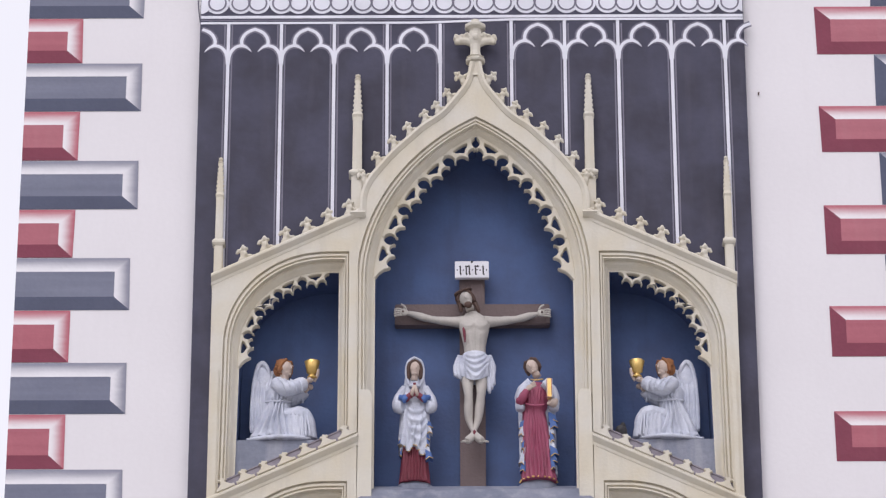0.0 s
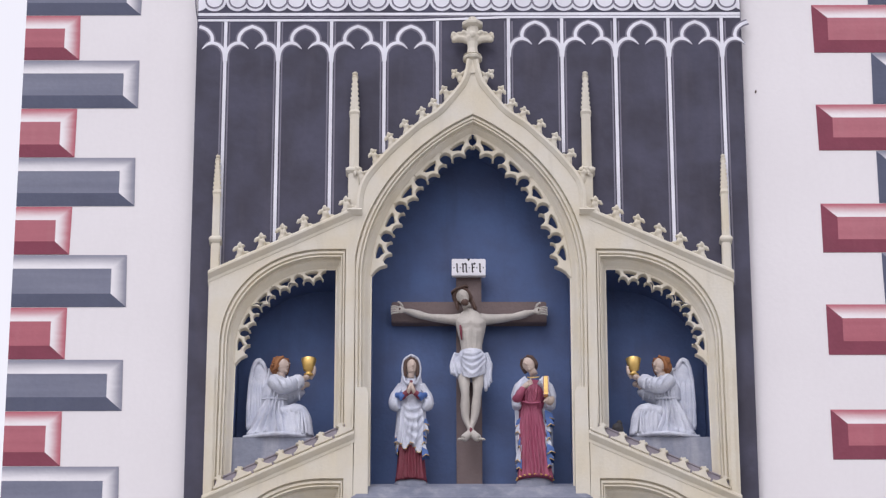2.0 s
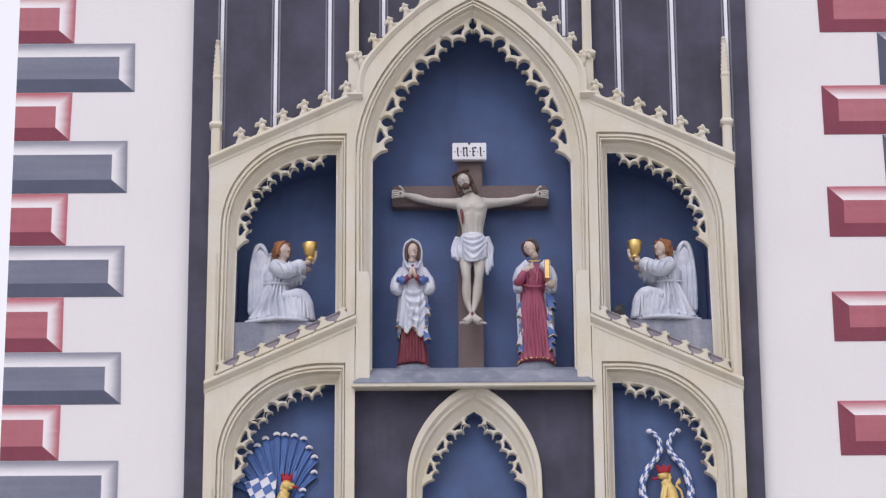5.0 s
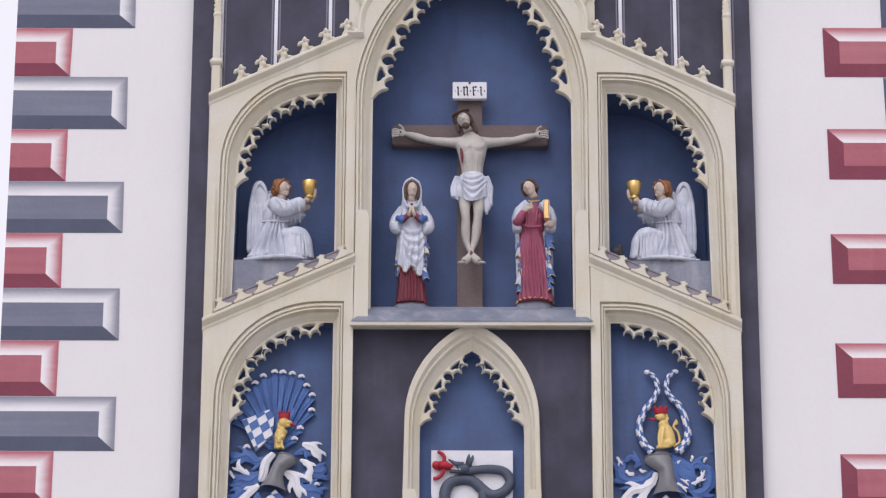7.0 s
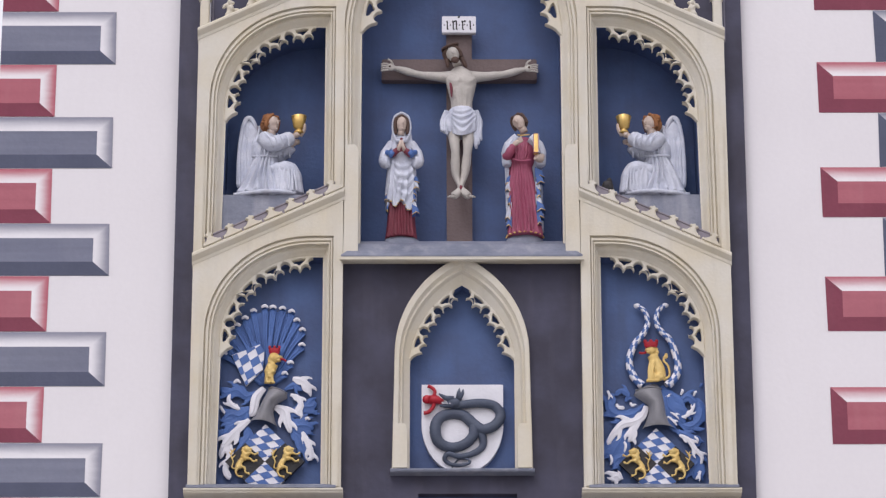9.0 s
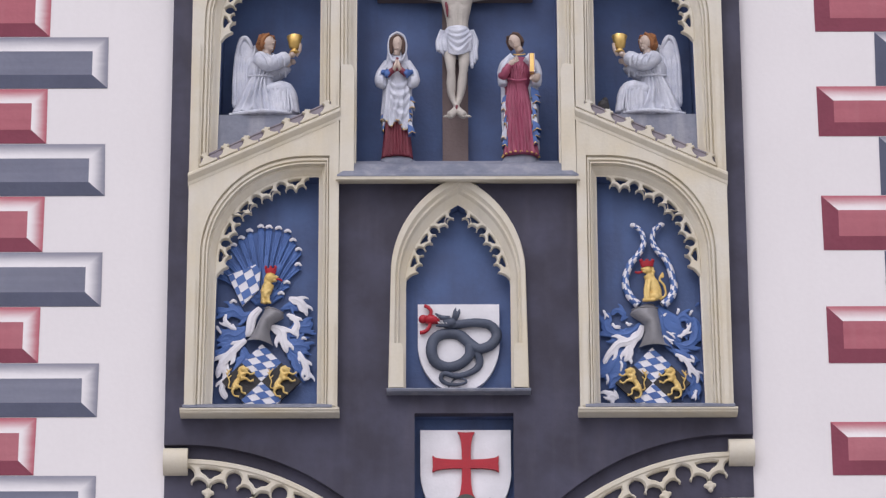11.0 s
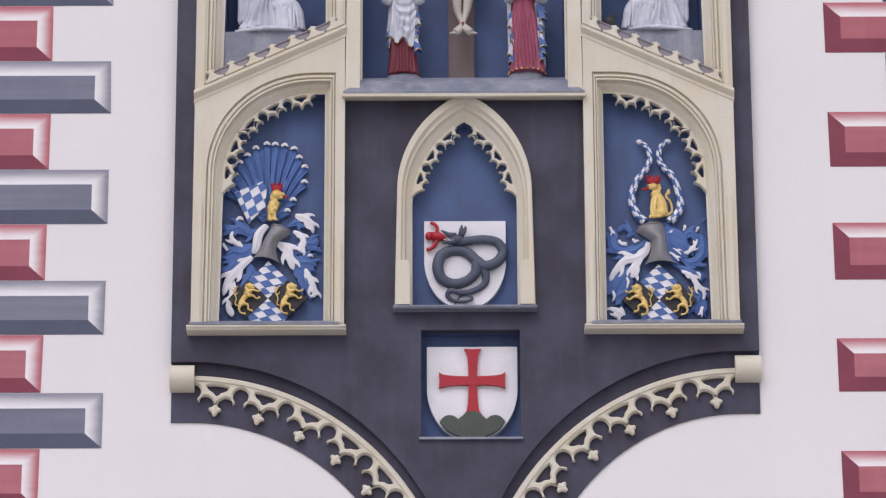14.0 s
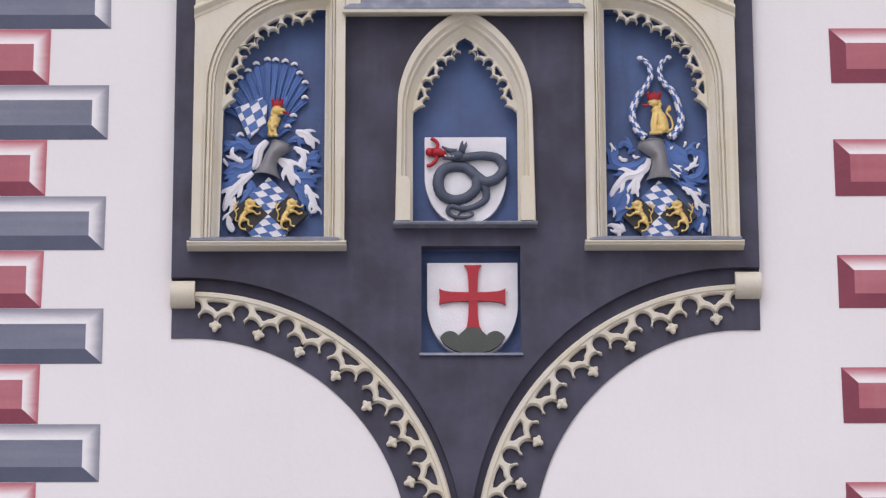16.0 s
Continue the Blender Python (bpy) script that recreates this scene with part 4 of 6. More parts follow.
def drape(bm, rows, mi=0, ridges=(), swags=(), n=110, step=8, paint=None, hem=None):
    """Cloth over a body. rows (z, x, y, half width, half depth) from the hem up; ridges run down the front (u, z, u, z, height, width);
    swags sag across it (u, z, half width, drop, height, width); u goes from -1 to 1 across the front. paint and hem are functions of u and z, and of u."""
    fine = _blend(rows, step)
    z_lo, z_hi = rows[0][0], rows[-1][0]
    ring, us = [], []
    for z, x, y, rx, ry in fine:
        row = []
        for k in range(n):
            a = 2 * math.pi * k / n
            u, fr = math.cos(a), max(0.0, -math.sin(a))
            h = 0.0
            for u0, za, u1, zb, amp, w in ridges:
                t = (za - z) / (za - zb)
                if -0.15 < t < 1.15:
                    uc = u0 + (u1 - u0) * t + 0.03 * math.sin(9 * t + 7 * u0)
                    fade = min(1.0, max(0.0, (t + 0.15) / 0.35)) * min(1.0, max(0.0, (1.15 - t) / 0.15))
                    h += 1.35 * amp * fade * (math.exp(-((u - uc) / w) ** 2) - 0.75 * math.exp(-((u - uc - 1.25 * w) / (0.7 * w)) ** 2))
            for uc, zc, hw, drop, amp, w in swags:
                q = (u - uc) / hw
                if abs(q) < 1:
                    zl = zc - drop * (1 - q * q)
                    h += 1.25 * amp * (1 - q ** 4) * (math.exp(-((z - zl) / w) ** 2) - 0.7 * math.exp(-((z - zl + 1.3 * w) / (0.7 * w)) ** 2))
            h *= min(1.0, fr * 2.2)
            zz = z + (hem(u) * (1 - (z - z_lo) / (z_hi - z_lo)) ** 3 if hem and fr > 0 else 0.0)
            row.append((x + (rx + h) * u, y - (ry + h) * -math.sin(a), zz))
        ring.append(row)
    vs = loft(bm, ring, closed=True, mi=mi, smooth=True)
    if paint:
        bm.faces.ensure_lookup_table()
        for i_ in range(len(fine) - 1):
            for k in range(n):
                f = next((g for g in vs[i_][k].link_faces if vs[i_ + 1][(k + 1) % n] in g.verts), None)
                if f:
                    f.material_index = paint(math.cos(2 * math.pi * (k + 0.5) / n), fine[i_][0])
    for q in (vs[0], vs[-1]):
        bm.faces.new(q).material_index = mi


def cascade(bm, x, y, z, s, count, w, drop, mats, gilt):
    """The edge of a mantle falling in zigzag folds, its lining turned out at every second one, with a gilt hem."""
    for k in range(count):
        zt = z - drop * k
        ww = w * (1.0 - 0.10 * (k % 2)) * (0.75 + 0.25 * math.sin(1.3 * k + 1))
        off = 0.010 * (k % 2)
        q = [(x + s * off, zt + drop * 0.9), (x + s * (ww * 0.75 + off), zt + drop * 0.35), (x + s * (ww + off), zt - drop * 0.55), (x + s * (ww * 0.55 + off), zt - drop * 0.28), (x + s * (0.004 + off), zt - drop * 0.75)]
        prism(bm, q, y - 0.004 * k - 0.010 * (k % 2), y + 0.05, mats[k % len(mats)])
        tube(bm, [(px, y - 0.004 * k - 0.010 * (k % 2) - 0.002, pz) for px, pz in q[2:]], 0.0042, 5, gilt)


# woman in a white mantle
bm = bmesh.new()
X = -0.298
robe(bm, _blend([(12.98, X, 0.05, 0.18, 0.125, 0.01), (13.05, X, 0.05, 0.168, 0.12, 0.02), (13.075, X, 0.05, 0.155, 0.105, 0.02)], 3), 5, 6)
drape(bm, [(13.075, X, 0.03, 0.146, 0.11), (13.2, X, 0.03, 0.130, 0.105), (13.48, X, 0.03, 0.112, 0.10)], 1, [(-0.7 + 0.19 * k, 13.5, -0.78 + 0.21 * k, 13.07, 0.014 + 0.005 * (k % 2), 0.055) for k in range(8)])
drape(bm, [(13.335, X - 0.006, 0.02, 0.138, 0.122), (13.45, X - 0.004, 0.02, 0.146, 0.125), (13.58, X, 0.02, 0.140, 0.125), (13.68, X, 0.02, 0.134, 0.122), (13.78, X, 0.02, 0.140, 0.118), (13.86, X, 0.025, 0.124, 0.105), (13.92, X, 0.03, 0.082, 0.085), (13.95, X, 0.03, 0.05, 0.06)], 0,
      [(-0.55, 13.70, -0.72, 13.33, 0.016, 0.08), (-0.25, 13.58, -0.45, 13.33, 0.012, 0.07), (0.05, 13.52, -0.12, 13.33, 0.014, 0.08), (0.42, 13.62, 0.28, 13.33, 0.014, 0.07), (0.66, 13.70, 0.72, 13.33, 0.018, 0.07)],
      [(0.05, 13.73, 0.72, 0.085, 0.012, 0.018), (0.08, 13.69, 0.78, 0.125, 0.014, 0.020), (0.12, 13.655, 0.78, 0.17, 0.014, 0.022), (0.18, 13.61, 0.72, 0.21, 0.012, 0.022)], hem=lambda u: 0.035 * math.sin(7 * u + 1) - 0.03 * u)
for k in range(13):
    u = -0.95 + 1.9 * k / 12
    ball(bm, (X - 0.006 + 0.138 * u, 0.02 - 0.124 * math.sqrt(1 - u * u), 13.337 + 0.035 * math.sin(7 * u + 1) - 0.03 * u), (0.014, 0.007, 0.0055), 3, 1)
cascade(bm, X + 0.088, -0.062, 13.56, 1, 6, 0.078, 0.055, (2, 0, 2, 2, 0), 3)
cascade(bm, X - 0.105, -0.03, 13.46, -1, 4, 0.045, 0.048, (0, 2), 3)
for s in (-1, 1):  # wide sleeves, turned-back cuffs and folded palms
    tube(bm, spline([(X + s * 0.085, 0.0, 13.885), (X + s * 0.140, -0.012, 13.80), (X + s * 0.152, -0.045, 13.715), (X + s * 0.105, -0.085, 13.705)], 4), [0.050] * 4 + [0.054] * 4 + [0.052] * 4 + [0.036], 12, 0)
    for k in range(3):
        tube(bm, spline([(X + s * (0.09 + 0.02 * k), -0.052, 13.845 - 0.03 * k), (X + s * (0.155 - 0.004 * k), -0.075, 13.765 - 0.025 * k), (X + s * 0.165, -0.05, 13.70 - 0.012 * k)], 4), 0.009, 6, 0)
    tube(bm, spline([(X + s * 0.135, -0.090, 13.782), (X + s * 0.095, -0.118, 13.762), (X + s * 0.070, -0.122, 13.738)], 4), [0.022] * 4 + [0.034] * 4 + [0.026], 9, 2)
    tube(bm, [(X + s * 0.088, -0.112, 13.752), (X + s * 0.032, -0.140, 13.782)], [0.030, 0.023], 9, 1)
    tube(bm, [(X + s * 0.032, -0.140, 13.776), (X + s * 0.014, -0.150, 13.815), (X + s * 0.006, -0.150, 13.862)], [0.018, 0.017, 0.008], 8, 4)
prism(bm, [(X - 0.062, 13.775), (X + 0.062, 13.775), (X + 0.01, 13.905), (X - 0.01, 13.905)], -0.098, -0.02, 1)
head(bm, (X + 0.004, -0.035, 14.045), 0.067, 4, 5, (0.22, -0.97), 4, hood=True)
for s in (-1, 1):  # locks beside the face, and the veil's rolled edge
    tube(bm, spline([(X + 0.004, -0.072, 14.110), (X + s * 0.046, -0.070, 14.082), (X + s * 0.058, -0.058, 14.02), (X + s * 0.052, -0.052, 13.955)], 4), [0.012] * 4 + [0.018] * 4 + [0.017] * 4 + [0.010], 7, 5)
    tube(bm, spline([(X, -0.060, 14.140), (X + s * 0.060, -0.058, 14.105), (X + s * 0.080, -0.045, 14.03), (X + s * 0.070, -0.048, 13.955), (X + s * 0.045, -0.085, 13.885), (X + s * 0.012, -0.105, 13.878)], 4), [0.012] * 16 + [0.016] * 4 + [0.010], 7, 0)
drape(bm, [(13.87, X, 0.025, 0.120, 0.095), (13.93, X, 0.022, 0.092, 0.078), (13.99, X, 0.03, 0.084, 0.070), (14.07, X, 0.035, 0.084, 0.072), (14.125, X, 0.035, 0.064, 0.068), (14.158, X, 0.035, 0.028, 0.036)], 0, [(-0.9, 14.1, -0.95, 13.87, 0.012, 0.1), (0.9, 14.1, 0.95, 13.87, 0.012, 0.1)], step=4, n=60)
for v in bm.verts:
    v.co.x = X + (v.co.x - X) * 0.87
statue("statue", bm, [WHITE, DEEPRED, ROYAL, GOLD, SKIN, BROWNHAIR, LEAD], "painted stone statue in white mantle over dark red gown")

# young man in crimson with a book
bm = bmesh.new()
X = 0.685
robe(bm, _blend([(12.98, X, 0.05, 0.185, 0.125, 0.01), (13.06, X, 0.05, 0.17, 0.12, 0.02), (13.085, X, 0.05, 0.15, 0.11, 0.02)], 3), 5, 6)
drape(bm, [(13.085, X + 0.004, 0.02, 0.150, 0.118), (13.25, X - 0.004, 0.02, 0.134, 0.112), (13.5, X - 0.018, 0.02, 0.116, 0.105), (13.685, X - 0.026, 0.02, 0.098, 0.095), (13.72, X - 0.026, 0.02, 0.112, 0.108), (13.79, X - 0.02, 0.02, 0.122, 0.110), (13.88, X - 0.01, 0.03, 0.112, 0.096), (13.94, X, 0.03, 0.062, 0.06)], 0,
      [(-0.75 + 0.2 * k, 13.69 - 0.05 * (k % 3), -0.82 + 0.215 * k, 13.08, 0.015 + 0.006 * (k % 2), 0.05) for k in range(9)] + [(-0.5 + 0.22 * k, 13.86, -0.35 + 0.16 * k, 13.71, 0.009, 0.07) for k in range(5)])
for k in range(11):
    a = math.pi + math.pi * k / 10
    ball(bm, (X + 0.004 + 0.152 * math.cos(a), 0.02 + 0.122 * math.sin(a), 13.095), (0.016, 0.010, 0.009), 3, 1)
# white mantle behind and over the shoulders, lined with blue
drape(bm, [(13.16, X + 0.012, 0.075, 0.155, 0.06), (13.4, X + 0.004, 0.075, 0.158, 0.065), (13.65, X, 0.07, 0.158, 0.075), (13.8, X, 0.06, 0.160, 0.085), (13.885, X + 0.004, 0.05, 0.138, 0.09), (13.945, X + 0.008, 0.05, 0.072, 0.06)], 1, [], step=5, n=50, hem=lambda u: 0.10 * (1 - u * u))
cascade(bm, X + 0.092, -0.045, 13.62, 1, 8, 0.082, 0.060, (2, 2, 1, 2, 1, 2), 3)
cascade(bm, X - 0.105, -0.040, 13.56, -1, 7, 0.055, 0.062, (2, 1, 1), 3)
for s in (-1, 1):
    tube(bm, spline([(X + s * 0.052, -0.050, 13.925), (X + s * 0.118, -0.035, 13.865), (X + s * 0.146, -0.035, 13.765), (X + s * 0.138, -0.050, 13.68)], 4), [0.044] * 4 + [0.050] * 4 + [0.042] * 4 + [0.028], 12, 1)
    for k in range(3):
        tube(bm, spline([(X + s * (0.05 + 0.022 * k), -0.090, 13.915 - 0.012 * k), (X + s * (0.098 + 0.020 * k), -0.090, 13.83 - 0.01 * k), (X + s * (0.120 + 0.016 * k), -0.072, 13.72)], 4), 0.0085, 6, 1)
tube(bm, spline([(X - 0.150, -0.055, 13.76), (X - 0.135, -0.092, 13.752), (X - 0.105, -0.118, 13.800), (X - 0.088, -0.122, 13.825)], 4), [0.036] * 4 + [0.036] * 4 + [0.029] * 4 + [0.022], 10, 0)
ball(bm, (X - 0.066, -0.130, 13.846), (0.040, 0.016, 0.024), 4, 2, Matrix.Rotation(radians(-35), 4, "Y"))
for j in range(4):
    tube(bm, [(X - 0.052, -0.134, 13.840 + 0.010 * j), (X - 0.006 - 0.006 * j, -0.136, 13.862 + 0.013 * j)], [0.009, 0.006], 5, 4)
tube(bm, spline([(X + 0.148, -0.06, 13.76), (X + 0.135, -0.10, 13.715), (X + 0.10, -0.130, 13.728)], 3), 0.030, 9, 4)
box(bm, X + 0.078, X + 0.124, -0.168, -0.115, 13.745, 13.915, 0.006, 3)
box(bm, X + 0.082, X + 0.128, -0.162, -0.12, 13.750, 13.910, 0.0, 1)
tube(bm, spline([(X - 0.052, -0.05, 13.952), (X - 0.005, -0.080, 13.932), (X + 0.048, -0.055, 13.952)], 4), 0.006, 6, 3)
tube(bm, spline([(X - 0.115, -0.075, 13.735), (X - 0.03, -0.112, 13.698), (X + 0.06, -0.095, 13.712)], 4), 0.010, 6, 0)
head(bm, (X - 0.036, -0.034, 14.066), 0.064, 4, 5, (-0.50, -0.87), -24, 44)
for v in bm.verts:
    v.co.x = X - 0.008 + (v.co.x - X) * 0.94
statue("statue", bm, [RED, WHITE, ROYAL, GOLD, SKIN, BROWNHAIR, LEAD], "painted stone statue in crimson robe holding a gilt book")

# figure on the cross
bm = bmesh.new()
X = 0.180
drape(bm, [(14.05, X + 0.004, -0.03, 0.098, 0.075), (14.15, X + 0.006, -0.035, 0.084, 0.064), (14.24, X + 0.004, -0.04, 0.088, 0.070), (14.34, X + 0.003, -0.045, 0.108, 0.078), (14.43, X, -0.04, 0.128, 0.078), (14.48, X - 0.002, -0.032, 0.122, 0.066), (14.515, X - 0.006, -0.03, 0.080, 0.055), (14.545, X - 0.012, -0.03, 0.046, 0.045)], 0,
      [(0.0, 14.46, 0.0, 14.08, -0.007, 0.06), (-0.42, 14.3, -0.36, 14.12, 0.004, 0.12), (0.42, 14.3, 0.36, 14.12, 0.004, 0.12)], [(-0.42, 14.415, 0.45, 0.028, 0.010, 0.022), (0.42, 14.415, 0.45, 0.028, 0.010, 0.022)] + [(sd * 0.5, 14.345 - 0.030 * k, 0.42, -0.012, 0.0035, 0.008) for sd in (-1, 1) for k in range(4)], step=6, n=80)
for s in (-1, 1):
    hx, hz = (-0.365, 14.562) if s < 0 else (0.700, 14.552)
    tube(bm, spline([(X + s * 0.082, -0.03, 14.462), (X + s * 0.19, -0.028, 14.472), (X + s * 0.34, -0.005, 14.500), (hx - s * 0.05, 0.01, hz - 0.010), (hx, 0.005, hz)], 4), [0.056, 0.052, 0.046, 0.042, 0.038, 0.037, 0.035, 0.031, 0.028, 0.030, 0.032, 0.030, 0.025, 0.021, 0.018, 0.018, 0.018], 10, 0)
    ball(bm, (hx + s * 0.025, -0.005, hz + 0.004), (0.036, 0.018, 0.034), 0, 2)
    for j in range(4):
        tube(bm, spline([(hx + s * 0.045, -0.012, hz + 0.028 - 0.017 * j), (hx + s * 0.078, -0.025, hz + 0.028 - 0.020 * j), (hx + s * 0.102, -0.022, hz + 0.020 - 0.020 * j)], 3), 0.0080, 6, 0)
    tube(bm, spline([(hx + s * 0.005, -0.015, hz + 0.025), (hx + s * 0.022, -0.025, hz + 0.052), (hx + s * 0.045, -0.025, hz + 0.066)], 3), 0.0085, 6, 0)
    ball(bm, (hx + s * 0.030, -0.024, hz + 0.004), (0.009, 0.006, 0.011), 3, 1)
    # legs: the knees apart, the shins crossing to splayed feet
    kx = X + s * 0.050
    tube(bm, spline([(X + s * 0.056, -0.04, 14.06), (kx + s * 0.004, -0.085, 13.86), (kx - s * 0.002, -0.092, 13.775), (X - 0.010 + s * 0.036, -0.055, 13.60), (X - 0.006 - s * 0.004, -0.060, 13.475)], 4), [0.058, 0.055, 0.052, 0.048, 0.043, 0.039, 0.037, 0.037, 0.034, 0.036, 0.038, 0.036, 0.031, 0.026, 0.021, 0.020, 0.022], 11, 0)
    tube(bm, spline([(X - 0.006 - s * 0.004, -0.065 - 0.012 * s, 13.485), (X - 0.004 + s * 0.020, -0.098, 13.430), (X - 0.002 + s * 0.062, -0.128, 13.378)], 3), [0.024, 0.026, 0.029, 0.032, 0.034, 0.034, 0.026], 8, 0)
    for j in range(4):
        tube(bm, [(X - 0.002 + s * (0.040 + 0.016 * j), -0.130, 13.392 - 0.004 * j), (X + s * (0.048 + 0.020 * j), -0.146, 13.360 + 0.002 * j)], [0.010, 0.007], 5, 0)
ball(bm, (X - 0.004, -0.112, 13.458), (0.014, 0.012, 0.030), 4, 1)
drape(bm, [(13.945, X + 0.002, -0.05, 0.116, 0.092), (14.0, X, -0.05, 0.124, 0.098), (14.08, X + 0.002, -0.045, 0.124, 0.094), (14.16, X + 0.004, -0.04, 0.102, 0.080), (14.178, X + 0.004, -0.04, 0.088, 0.070)], 1,
      [(-0.8, 14.15, -0.86, 13.94, 0.014, 0.09), (0.8, 14.15, 0.85, 13.94, 0.014, 0.09)], [(-0.05, 14.165, 0.85, 0.05, 0.010, 0.013), (0.0, 14.150, 0.88, 0.085, 0.012, 0.014), (0.05, 14.125, 0.88, 0.11, 0.012, 0.015), (0.08, 14.09, 0.85, 0.125, 0.010, 0.014), (0.10, 14.06, 0.8, 0.12, 0.008, 0.012)], step=9, n=90, hem=lambda u: 0.03 - 0.07 * (1 - u * u))
for sd, zl, ww in ((1, 13.815, 0.014), (-1, 13.94, 0.014)):  # knotted ends at the hips
    for j in range(3):
        tube(bm, spline([(X + sd * (0.106 + 0.010 * j), -0.075 - 0.006 * j, 14.145), (X + sd * (0.122 + 0.018 * j), -0.085, 14.05), (X + sd * (0.110 + 0.020 * j), -0.085, 13.96), (X + sd * (0.120 + 0.018 * j), -0.080, zl + 0.035 * j)], 4), [0.012] * 4 + [0.015] * 4 + [0.017] * 4 + [0.011], 8, 1)
tube(bm, spline([(X - 0.088, -0.10, 14.385), (X - 0.080, -0.112, 14.33), (X - 0.074, -0.106, 14.25)], 3), [0.005, 0.009, 0.012, 0.012, 0.010, 0.007, 0.004], 6, 4)
head(bm, (X - 0.066, -0.085, 14.640), 0.064, 0, 3, (-0.12, -0.99), -21, 30)
for k in range(18):  # wreath, beard and locks
    a = 2 * math.pi * k / 18
    tube(bm, [(X - 0.090 + 0.060 * math.cos(a), -0.080 + 0.060 * math.sin(a), 14.698 + 0.026 * math.cos(a)), (X - 0.090 + 0.063 * math.cos(a + 0.5), -0.080 + 0.062 * math.sin(a + 0.5), 14.716 + 0.026 * math.cos(a))], 0.010, 5, 3)
ball(bm, (X - 0.048, -0.128, 14.574), (0.034, 0.024, 0.030), 3, 2)
for sd in (-1, 1):
    tube(bm, spline([(X - 0.076 + sd * 0.060, -0.06, 14.66), (X - 0.052 + sd * 0.066, -0.075, 14.60), (X - 0.030 + sd * 0.072, -0.075, 14.53)], 3), [0.020] * 3 + [0.017] * 3 + [0.007], 7, 3)
christ = statue("statue", bm, [PALE, WHITE, GOLD, BROWNHAIR, DEEPRED], "pale painted carved figure with white loincloth on a cross")
christ.location = (0.0, 0.155, 0.072)

